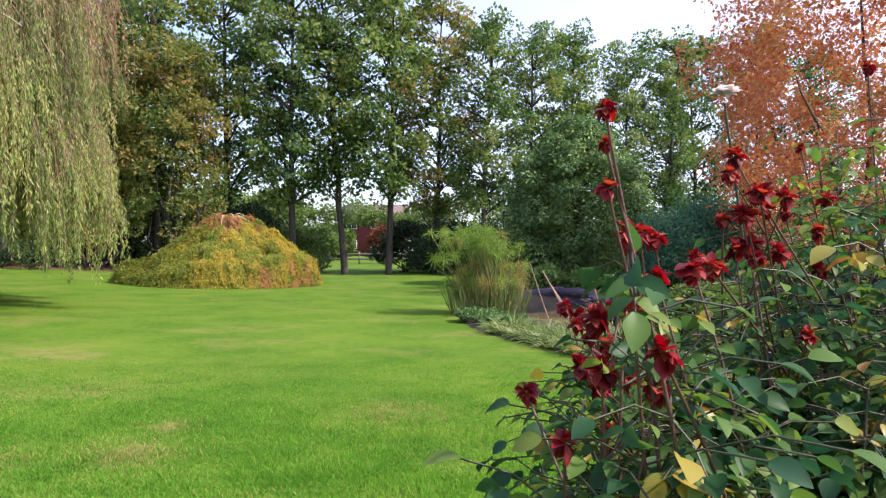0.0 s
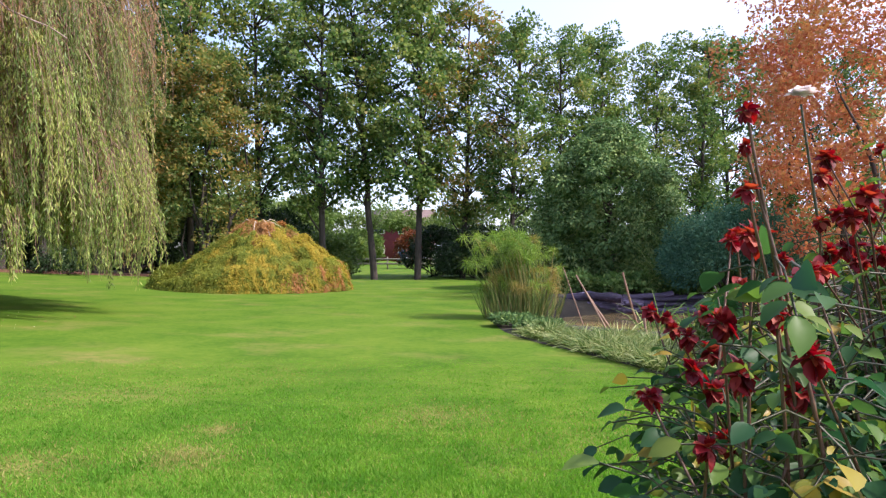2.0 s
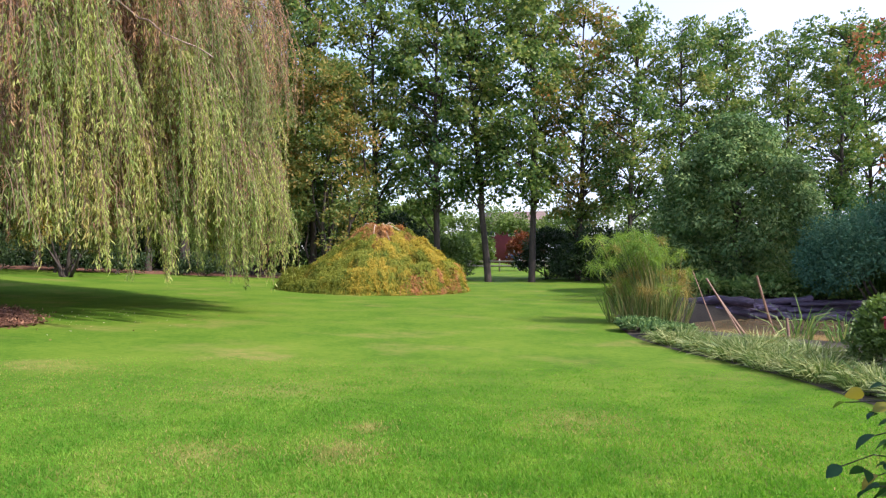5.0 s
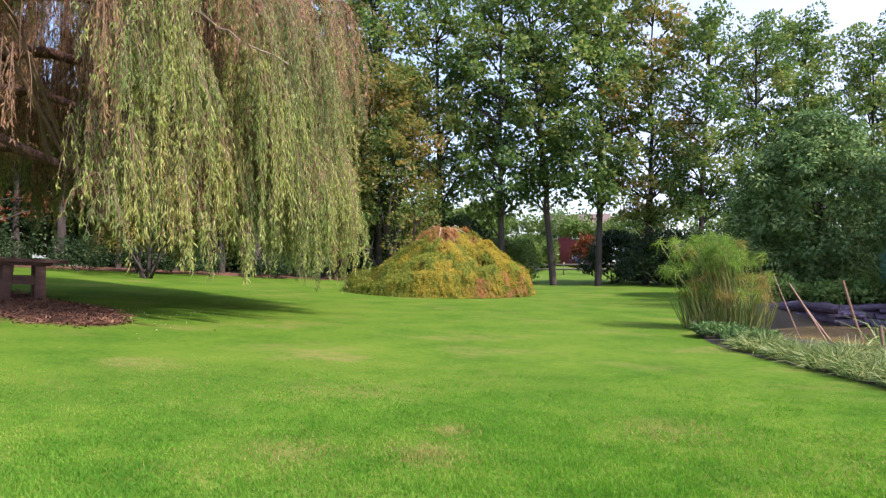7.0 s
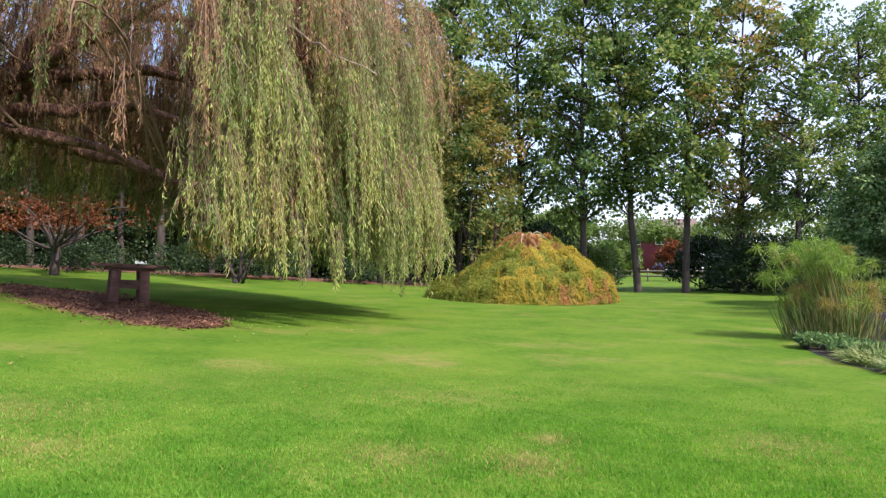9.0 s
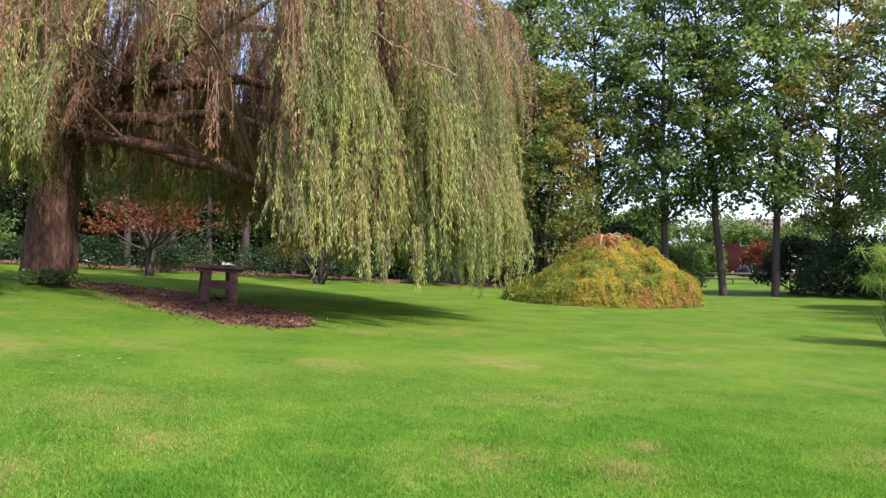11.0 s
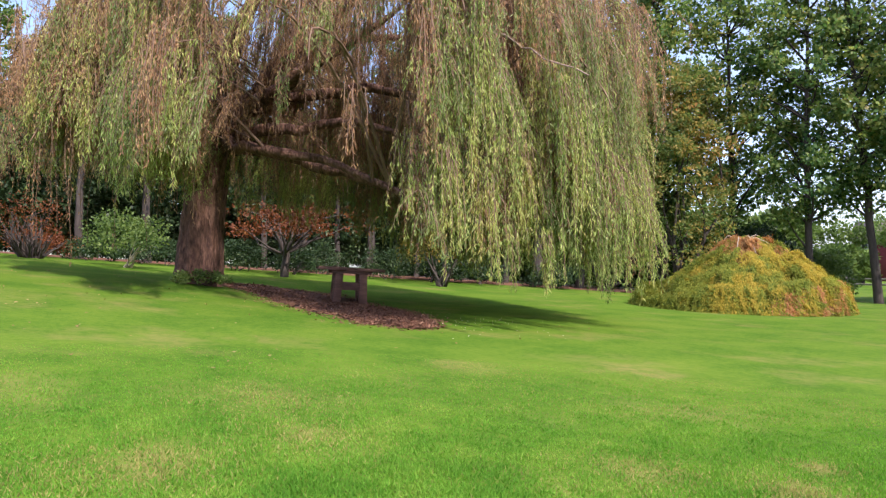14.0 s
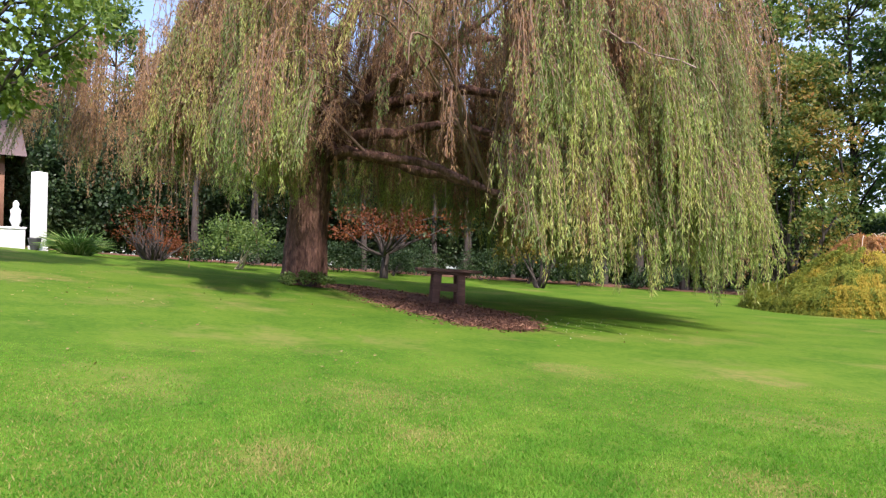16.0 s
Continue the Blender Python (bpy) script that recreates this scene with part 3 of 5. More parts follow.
for n, (x, y, r, h) in enumerate([(-22, 66, 5, 7), (-9.6, 57, 2.0, 2.9), (-14.5, 62, 3.0, 3.2), (-10.4, 40, 1.9, 4.3), (-14.2, 38, 2.2, 4.5), (3, 62, 5, 6), (13, 66, 6, 7), (24, 64, 6, 7), (-33, 60, 6, 7), (36, 60, 7, 7)]):
    bush("distant_tree", "distant rounded green tree near the houses", "tree", (x, y), (r, r, h * 0.5), M_HEDGE, 90, 90, 0.3, 5, "distant trees", 0.4, 600 + n, -0.85, clump_r=0.28)

for n, (x, y, r) in enumerate([(-13.0, 62, 2.2), (-9.2, 63, 2.4), (-6.0, 61, 2.2), (-16.5, 63, 2.5), (-2.5, 62, 2.4)]):
    rng = np.random.default_rng(640 + n)
    tt = thing("small_street_tree", "small distant tree whose leaves hide the house roof", "tree", (x, y, gz(x, y)), "distant trees")
    part("trunk", Geo().tube(limb_path((0, 0, -0.1), (0, 0, 3.6), 0.01, 7, 0.006), np.linspace(0.12, 0.05, 7), 7), M_BARK, tt, smooth=True)
    g = Geo()
    clump_leaves(g, rng.normal(size=(34, 3)) * [r * 0.5, r * 0.4, 0.5] + [0, 0, 4.0], rng.uniform(0.5, 0.9, 34), 60, 0.25)
    tagged(part("crown", g, M_HEDGE, tt), kind="stuff")

# ---------------------------------------------------------------- round green tree and red maple
def round_tree():
    """A broad cone of overlapping leafy lobes round a short trunk."""
    global rng
    rng = np.random.default_rng(71)
    x, y = 3.92, 19.3
    t = thing("round_green_tree", "dense rounded dark glossy green tree beyond the pond", "tree", (x, y, gz(x, y)))
    part("trunk", Geo().tube(limb_path((0, 0, -0.1), (0.05, 0, 4.0), 0.01, 8, 0.006), np.linspace(0.13, 0.03, 8), 8), M_BARK, t, smooth=True)
    hs, ws = [0.35, 0.8, 1.4, 2.3, 3.1, 3.7, 4.3, 4.75], [1.0, 1.6, 1.95, 2.05, 1.85, 1.35, 0.72, 0.12]
    cs, rs = [], []
    for i in range(260):
        z = 0.4 + 4.3 * ((i + 0.5) / 260) ** 1.15
        a = i * 2.4 + rng.normal() * 0.25
        w = np.interp(z, hs, ws) * rng.uniform(0.74, 1.03) * (1 + 0.06 * math.sin(3 * a + 2 * z))
        cs.append((math.cos(a) * w, math.sin(a) * w, z + rng.normal() * 0.08))
        rs.append(rng.uniform(0.20, 0.40))
    cs = np.array(cs)
    limbs = Geo()
    for c in cs[::6]:
        limbs.tube(limb_path((0, 0, max(0.3, c[2] - 0.5)), c, 0.05, 6), np.linspace(0.03, 0.008, 6), 5)
    tagged(part("branch_mass", limbs, M_BARK, t, smooth=True), kind="stuff")
    g = Geo()
    clump_leaves(g, cs, np.array(rs), 210, 0.10, flat=0.75, hang=0.9, wide=0.55, facing=1.6)
    core = np.array([(math.cos(k * 2.4) * np.interp(z, hs, ws) * 0.45, math.sin(k * 2.4) * np.interp(z, hs, ws) * 0.45, z) for k, z in enumerate(np.linspace(0.5, 4.2, 60))])
    clump_leaves(g, core, np.full(60, 0.45), 90, 0.13)
    tagged(part("foliage", g, M_ROUND, t), kind="stuff")


round_tree()
bush("autumn_maple", "tall tree in orange-red autumn leaf", "tree", (8.9, 14.2), (3.2, 3.2, 4.6), M_MAPLE, 330, 150, 0.10, 10, "", 0.35, 72, -0.9, clump_r=0.17)
bush("dark_shrub", "dark blue-green rounded shrub beside the pond", "shrub", (6.1, 15.9), (1.6, 1.2, 2.05), M_TEAL, 190, 260, 0.06, 4, "", 0.6, 73)
bush("box_shrub", "low clipped shrub with small pale green leaves", "shrub", (2.55, 6.3), (0.5, 0.45, 0.70), M_HEDGE, 90, 190, 0.04, 4, "", 0.6, 74)


# ---------------------------------------------------------------- weeping dome shrub
def dome_shrub():
    """Tiers of hanging locks over a lopsided mound: a long skirt on one side, a blunt shoulder on the other."""
    global rng
    rng = np.random.default_rng(81)
    x, y = -6.05, 18.6
    t = thing("weeping_dome_shrub", "wide mound-shaped weeping shrub in gold, green and rust", "shrub", (x, y, gz(x, y)))
    def radius(a):
        return 2.62 + 0.22 * math.cos(a - 3.4) + 0.10 * math.sin(3 * a + 1)
    def top(f, a):
        w = 0.5 + 0.5 * math.cos(a - 0.1)
        blunt = np.interp(f, [0, 0.3, 0.45, 0.62, 0.9, 0.97, 1.0], [1.70, 1.62, 1.38, 1.08, 0.62, 0.40, 0.04])
        skirt = np.interp(f, [0, 0.1, 0.23, 0.36, 0.52, 0.75, 0.97, 1.0], [1.70, 1.68, 1.46, 1.15, 0.86, 0.50, 0.2, 0.04])
        return blunt * w + skirt * (1 - w) + 0.07 * np.sin(6 * a + 5 * f) * np.minimum(1, f * 3) + 0.05 * np.sin(11 * a - 9 * f) * np.minimum(1, f * 3)
    green, gold, rust, twig = Geo(), Geo(), Geo(), Geo()
    tiers = [0.03, 0.12, 0.22, 0.33, 0.44, 0.55, 0.66, 0.77, 0.87, 0.94]
    for tier, f1 in enumerate(tiers):
        for lock in range(int(10 + 58 * f1)):
            a0 = rng.random() * 6.283
            f0 = max(0.01, f1 + rng.normal() * 0.035)
            ln0 = rng.uniform(0.45, 0.95)
            proud = rng.uniform(0.02, 0.24) - 0.05
            hi = float(top(f0, a0)) / 1.7
            east = math.cos(a0 + 0.35)
            # gold gathers on the sunny east and top: sunlight put into the colour
            pick = rng.random()
            if hi > 0.88 and pick < 0.75 or (east > 0.75 and hi < 0.5 and pick < 0.28):
                geo = rust
            elif pick < 0.24 + 0.38 * east + 0.25 * (hi - 0.4):
                geo = gold
            else:
                geo = green
            for i in range(9):
                a = a0 + rng.normal() * 0.055 / (f0 + 0.12)
                R = radius(a) * rng.uniform(0.97, 1.03)
                n = int(rng.integers(14, 24))
                s = np.linspace(0, 1, n)
                ln = ln0 * rng.uniform(0.6, 1.15)
                f = np.minimum(f0 + s * ln / R * 0.85, 1.0)
                lim = top(f, a)
                bulge = proud * np.sin(np.pi * np.minimum(1, 0.25 + s * 0.95)) * 1.2
                z = np.maximum(lim + bulge - 0.10 * s ** 3, 0.03)
                aa = a + s * rng.normal() * 0.05 + (a0 - a) * s * 0.6
                m = 7 * n
                r = f * R
                p = np.repeat(np.stack([r * np.cos(aa), r * np.sin(aa), z], -1), 7, 0) + rng.normal(size=(m, 3)) * 0.028
                d = np.stack([np.full(m, math.cos(a) * 0.7), np.full(m, math.sin(a) * 0.7), -np.ones(m)], -1) + rng.normal(size=(m, 3)) * 0.55
                up = np.array([math.cos(a), math.sin(a), 0.8]) + rng.normal(size=(m, 3)) * 0.4
                geo.leaves(p, d, up, rng.uniform(0.05, 0.11, m), 0.019)
    for i in range(9):
        a = rng.random() * 6.283
        e = np.array([math.cos(a), math.sin(a), 0]) * rng.uniform(0.3, 1.0)
        m = e * 0.5 + [0, 0, 1.84 + rng.random() * 0.12]
        e[2] = float(top(np.linalg.norm(e[:2]) / 2.6, a)) + 0.03
        twig.tube(spline([(0, 0, 1.6), m, e], 9), np.linspace(0.018, 0.006, 9), 5)
    trunk = Geo().tube(limb_path((0, 0, -0.1), (0, 0, 1.6), 0.05, 6), np.linspace(0.12, 0.05, 6), 8)
    part("trunk", trunk, M_BARK, t, smooth=True)
    part("twig", twig, M_PALE_TWIG, t, "pale bare twigs on the crown", smooth=True)
    tagged(part("foliage", green, M_DOME_GREEN, t), kind="stuff")
    tagged(part("gold_foliage", gold, M_DOME_SUNLIT_GOLD, t, "yellow-gold hanging foliage, thickest where sunlight is put into the colour"), kind="stuff")
    tagged(part("rust_foliage", rust, M_DOME_RUST, t, "rust-orange foliage"), kind="stuff")


dome_shrub()


# ---------------------------------------------------------------- weeping willow
def willow():
    global rng
    rng = np.random.default_rng(91)
    bx, by = -13.4, 7.22
    bz = gz(bx, by)
    t = thing("weeping_willow", "large weeping willow with thick trunk and hanging green strands", "tree", (0, 0, 0))
    # trunk with flutes at its foot
    path = spline([(bx, by, bz - 0.12), (bx + 0.01, by, bz + 0.5), (bx + 0.04, by + 0.05, bz + 1.5), (bx + 0.2, by + 0.15, bz + 2.6), (bx + 0.55, by + 0.4, bz + 3.5)], 26)
    k, sides = len(path), 40
    ang = np.linspace(0, 2 * np.pi, sides, endpoint=False)
    rad = np.interp(np.linspace(0, 1, k), [0, 0.10, 0.35, 0.7, 1], [0.54, 0.47, 0.42, 0.37, 0.30])
    flute = 1 + 0.09 * np.cos(5 * ang)[None] + 0.05 * np.cos(9 * ang + 1)[None] + 0.05 * np.cos(13 * ang[None] + np.linspace(0, 2, k)[:, None]) + 0.015 * rng.normal(size=(k, sides))
    ring = path[:, None] + (rad[:, None] * flute)[..., None] * np.stack([np.cos(ang), np.sin(ang), 0 * ang], -1)[None]
    i, j = np.meshgrid(np.arange(k - 1), np.arange(sides), indexing="ij")
    q = np.stack([i * sides + j, i * sides + (j + 1) % sides, (i + 1) * sides + (j + 1) % sides, (i + 1) * sides + j], -1)
    part("trunk", Geo().add(ring, q), M_WILLOW_BARK, t, "deeply fissured red-brown trunk", smooth=True)
    ends = []
    # limbs: turning point, end, thickness at the start, where on the trunk they leave it
    LIMBS = [((-12.7, 7.9, 4.2), (-11.2, 8.1, 4.75), (-9.6, 9.0, 5.6), 0.21, 23), ((-11.6, 8.2, 3.75), (-10.4, 8.5, 3.7), (-9.0, 8.6, 3.2), 0.13, 21),
             ((-12.3, 8.2, 3.3), (-10.9, 8.4, 2.95), (-9.3, 8.7, 2.7), 0.17, 20), ((-11.9, 7.4, 3.2), (-10.3, 7.9, 3.0), (-8.4, 8.3, 2.35), 0.13, 21),
             ((-12.2, 8.6, 4.6), (-10.2, 9.2, 4.7), (-8.4, 9.6, 4.2), 0.16, 24), ((-12.6, 7.4, 5.0), (-11.2, 7.2, 6.4), (-9.8, 7.0, 6.9), 0.19, 25),
             ((-13.3, 7.6, 5.0), (-13.4, 7.2, 6.3), (-13.6, 6.4, 6.8), 0.16, 25), ((-12.6, 8.8, 5.2), (-11.8, 10.0, 6.2), (-10.9, 11.2, 6.4), 0.15, 25),
             ((-11.4, 8.6, 5.6), (-9.0, 8.6, 6.9), (-7.2, 8.2, 6.8), 0.17, 25), ((-13.6, 6.6, 4.6), (-14.4, 5.6, 5.3), (-15.0, 4.6, 5.4), 0.13, 24),
             ((-12.6, 6.6, 4.8), (-11.9, 5.8, 5.6), (-11.2, 5.2, 5.9), 0.13, 24)]
    for mid, mid2, e, r, where in LIMBS:
        p = spline([path[where], mid, mid2, e], 18)
        p[2:] += np.cumsum(rng.normal(size=(16, 3)) * 0.045, 0)
        part("limb", Geo().tube(p, np.linspace(r * 1.1, 0.05, 18), 10, 0.06), M_WILLOW_BARK, t, "crooked brown limb", smooth=True)
        ends.append(p)
    twig, green, brown, deep = Geo(), Geo(), Geo(), Geo()

    def strand(p0, length, out, mat, leafy=1.0, arch=0.16):
        n = max(6, int(length / 0.05))
        s = np.linspace(0, 1, n)
        drift = out * (arch * np.minimum(1, s * length / 0.9) ** 0.5)[:, None] + np.cumsum(rng.normal(size=(n, 3)) * 0.006, 0) * [1, 1, 0]
        w = rng.random() * 6
        drift[:, 0] += np.sin(s * length * 1.5 + w) * 0.02
        p = p0 + drift
        p[:, 2] = p0[2] - s * length + 0.10 * np.sin(np.minimum(1, s * 5) * np.pi)
        idx = np.unique(np.append(np.arange(0, n, max(2, n // 7)), n - 1))
        twig.tube(p[idx], np.linspace(0.006, 0.0025, len(idx)), 3)
        cnt = int(n * 3.0 * leafy)
        if cnt:
            q = p[rng.integers(0, n, cnt)] + rng.normal(size=(cnt, 3)) * 0.016
            d = rng.normal(size=(cnt, 3)) * [0.38, 0.38, 0.15] + [0, 0, -1]
            u = rng.normal(size=(cnt, 3)) * [1, 1, 0.2]
            L, W = rng.uniform(0.055, 0.105, cnt), rng.uniform(0.010, 0.016, cnt)
            dry = (rng.random(cnt) < np.clip((q[:, 2] - 3.2) * 0.15, 0, 0.34)) if mat is not brown else np.ones(cnt, bool)
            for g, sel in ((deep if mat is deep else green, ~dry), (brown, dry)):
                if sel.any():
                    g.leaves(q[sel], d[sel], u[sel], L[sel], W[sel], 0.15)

    LOBES = [(-9.3, 8.45, 4.4, 8.3, 1180, 0), (-12.65, 5.2, 1.4, 7.4, 170, 1), (-16.6, 4.7, 2.3, 7.0, 75, 2)]

    def shell(lobe, a, f):
        """A point of the crown's upper surface; a: direction, f: 0 at the top, 1 at the rim."""
        cx, cy, R, h = LOBES[lobe][:4]
        rr = R * (1 + 0.05 * math.sin(3 * a + 1) + 0.03 * math.sin(7 * a)) * f
        return np.array([cx + math.cos(a) * rr, cy + math.sin(a) * rr, h - 2.6 * f ** 2.2])

    # locks: tails of strands that spring from a twig's end, arch outwards and hang, tier below tier
    for lobe, (cx, cy, R, h, count, high) in enumerate(LOBES):
        for lock in range(count):
            a = rng.random() * 2 * math.pi
            f = rng.uniform(0.05, 1.0) ** 0.42
            p0 = shell(lobe, a, f)
            out = np.array([math.cos(a), math.sin(a), 0.0])
            azi = math.degrees(math.atan2(-(p0[0] + 0.6), p0[1]))
            near = math.hypot(p0[0] + 0.7, p0[1] + 0.1) < 14.2
            gap = not high and near and 44.0 < azi < 61
            low = gz(p0[0], p0[1]) + 0.42 + 1.0 * max(0.0, min(1.0, (azi - 41) / 10)) + max(0.0, 1 - f) * (1.0 if high else 2.2) + (0.9 * rng.random() if high else 0) + abs(rng.normal()) * 0.3
            top = p0[2]
            z = low + 0.7 + (top - low - 0.7) * rng.random() ** 1.05
            if gap and (z < 5.2 or rng.random() < 0.5) and rng.random() < 0.92:
                continue
            length = min(rng.uniform(0.9, 3.0), z - low, 1.1 if gap and z > 4.4 else 9.0)
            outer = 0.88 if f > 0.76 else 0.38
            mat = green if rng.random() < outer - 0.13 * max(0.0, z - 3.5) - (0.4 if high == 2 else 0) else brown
            # shade by colour: far lobe and inside darker, the sunlit near lobe lighter
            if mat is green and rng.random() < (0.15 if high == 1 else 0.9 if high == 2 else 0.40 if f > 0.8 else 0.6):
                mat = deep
            arch = rng.uniform(0.12, 0.65)
            p0 = np.array([p0[0], p0[1], z]) - out * arch * 0.7
            spread = rng.uniform(0.02, 0.10)
            side = np.array([-out[1], out[0], 0.0])
            for sidx in range(int(rng.integers(7, 20))):
                q = p0 + rng.normal(size=3) * [spread, spread, 0.12]
                ln = length * (0.35 + 0.65 * rng.random() ** 0.7)
                if ln > 0.3:
                    strand(q, ln, out * rng.uniform(0.5, 1.1) + side * rng.normal() * 0.35, mat, rng.uniform(0.8, 1.25) if mat is not brown else rng.uniform(0.3, 0.8), arch)
            if rng.random() < 0.3:
                twig.tube(spline([p0 - out * 0.9 + [0, 0, -0.15], p0 - out * 0.3 + [0, 0, 0.12], p0 + out * 0.1], 7), np.linspace(0.014, 0.005, 7), 4)
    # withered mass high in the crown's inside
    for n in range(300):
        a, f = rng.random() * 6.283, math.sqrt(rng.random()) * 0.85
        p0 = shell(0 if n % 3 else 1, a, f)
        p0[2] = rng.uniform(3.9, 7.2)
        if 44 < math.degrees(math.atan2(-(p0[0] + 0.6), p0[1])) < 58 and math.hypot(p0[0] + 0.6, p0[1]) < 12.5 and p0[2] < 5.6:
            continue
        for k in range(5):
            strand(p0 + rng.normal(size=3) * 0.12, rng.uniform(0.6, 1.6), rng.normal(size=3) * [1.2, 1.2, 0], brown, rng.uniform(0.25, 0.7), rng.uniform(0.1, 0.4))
    # bare brown twigs inside
    for n in range(950):
        a, f = rng.random() * 6.283, math.sqrt(rng.random()) * 0.8
        p0 = shell(0 if n % 4 else 1, a, f)
        p0[2] -= rng.uniform(0.5, 3.0)
        if 43 < math.degrees(math.atan2(-(p0[0] + 0.6), p0[1])) < 61 and math.hypot(p0[0] + 0.6, p0[1]) < 13.5 and rng.random() < 0.95:
            continue
        strand(p0, rng.uniform(0.8, 2.2), rng.normal(size=3) * [1.5, 1.5, 0], brown, rng.uniform(0, 0.35))
    # withered curtain round the trunk and in the opening
    for n in range(190):
        azi, dist = math.radians(rng.uniform(43, 64)), rng.uniform(14.0, 16.5)
        p0 = np.array([-0.6 - math.sin(azi) * dist, math.cos(azi) * dist, rng.uniform(3.6, 6.2)])
        strand(p0, min(rng.uniform(0.8, 2.8), p0[2] - 2.1), rng.normal(size=3) * [1, 1, 0], brown, rng.uniform(0.0, 0.35), rng.uniform(0.1, 0.5))
    # boughs carrying them
    for n in range(90):
        lobe = 0 if n % 4 else 1
        a = rng.random() * 2 * math.pi
        e = shell(lobe, a, rng.uniform(0.6, 0.98))
        e[2] -= rng.uniform(0, 2.5)
        pts = np.concatenate([q[8:] for q in ends])
        root = pts[np.argmin(np.linalg.norm(pts - e, axis=1) + rng.random(len(pts)) * 1.5)]
        mid = (root + e) / 2 + [0, 0, 0.5] + rng.normal(size=3) * 0.2
        twig.tube(spline([root, mid, e, e + np.array([math.cos(a) * 0.25, math.sin(a) * 0.25, -0.5])], 12), np.linspace(0.035, 0.006, 12), 5)
    bough = Geo().tube(spline([(-8.2, 8.0, 5.4), (-6.7, 6.7, 4.35), (-6.41, 6.62, 4.42), (-6.06, 6.89, 4.30), (-5.48, 7.29, 3.88), (-4.9, 7.7, 3.5)], 22) + rng.normal(size=(22, 3)) * 0.035, np.linspace(0.035, 0.008, 22), 6)
    part("pale_bough", bough, M_BOUGH, t, "pale bare bough among the strands", smooth=True)
    part("twig", twig, M_WILLOW_TWIG, t, "thin red-brown hanging twigs", smooth=True)
    tagged(part("foliage", green, M_WILLOW, t, "narrow grey-green leaves in hanging locks"), kind="stuff")
    tagged(part("deep_green_foliage", deep, M_WILLOW_DEEP, t, "darker green hanging leaves, shade put into part of their colour"), kind="stuff")
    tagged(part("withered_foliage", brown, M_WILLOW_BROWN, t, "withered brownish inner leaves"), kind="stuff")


willow()
bush("creeping_plant", "low green growth round the willow's foot", "plant", (-12.95, 6.95), (0.7, 0.5, 0.28), M_HEDGE, 40, 60, 0.06, 3, "ground cover", 0.3, 97)


# ---------------------------------------------------------------- table on the bark mulch
MULCH_NEAR = [(-13.9, 7.6), (-12.4, 7.7), (-10.8, 7.1), (-9.2, 6.5), (-7.9, 6.15), (-6.9, 6.0), (-6.5, 6.3)]
MULCH_FAR = [(-14.2, 9.2), (-13.3, 9.9), (-12.2, 10.4), (-10.6, 9.5), (-9.2, 8.8), (-7.6, 7.7), (-6.6, 6.6)]


def mulch():
    global rng
    rng = np.random.default_rng(95)
    n, m = 90, 26
    a, b = spline(MULCH_NEAR, n), spline(MULCH_FAR, n)
    a, b = a + rng.normal(size=(n, 2)) * 0.07, b + rng.normal(size=(n, 2)) * 0.07
    w = np.linspace(0, 1, m)[None, :, None]
    p = a[:, None] * (1 - w) + b[:, None] * w
    e = np.minimum(np.minimum(w[..., 0], 1 - w[..., 0]) * 8, np.minimum(np.arange(n), np.arange(n)[::-1])[:, None] / 4)
    z = ground_z(p[..., 0], p[..., 1]) + 0.035 * np.clip(e, -0.2, 1) - 0.006
    i, j = np.meshgrid(np.arange(n - 1), np.arange(m - 1), indexing="ij")
    q = np.stack([i * m + j, (i + 1) * m + j, (i + 1) * m + j + 1, i * m + j + 1], -1)
    tagged(part("mulch_patch", Geo().add(np.concatenate([p, z[..., None]], -1), q), M_MULCH, smooth=True), "red-brown bark mulch patch under the willow", "mulch", kind="structure")
    k = 16000
    i, f = rng.integers(0, n, k), rng.uniform(-0.08, 1.08, k)[:, None]
    e = a[i] * (1 - f) + b[i] * f + rng.normal(size=(k, 2)) * 0.1
    c = np.column_stack([e, ground_z(e[:, 0], e[:, 1]) + 0.034 * np.clip(np.minimum(f, 1 - f)[:, 0] * 10 + 0.3, 0.1, 1)])
    g = Geo().leaves(c, rng.normal(size=(k, 3)) * [1, 1, 0.25], rng.normal(size=(k, 3)) * 0.3 + [0, 0, 1], rng.uniform(0.03, 0.08, k), rng.uniform(0.012, 0.03, k), 0.2)
    tagged(part("bark_chips", g, M_CHIP), "loose bark chips on the mulch", "bark chips", kind="stuff")


mulch()


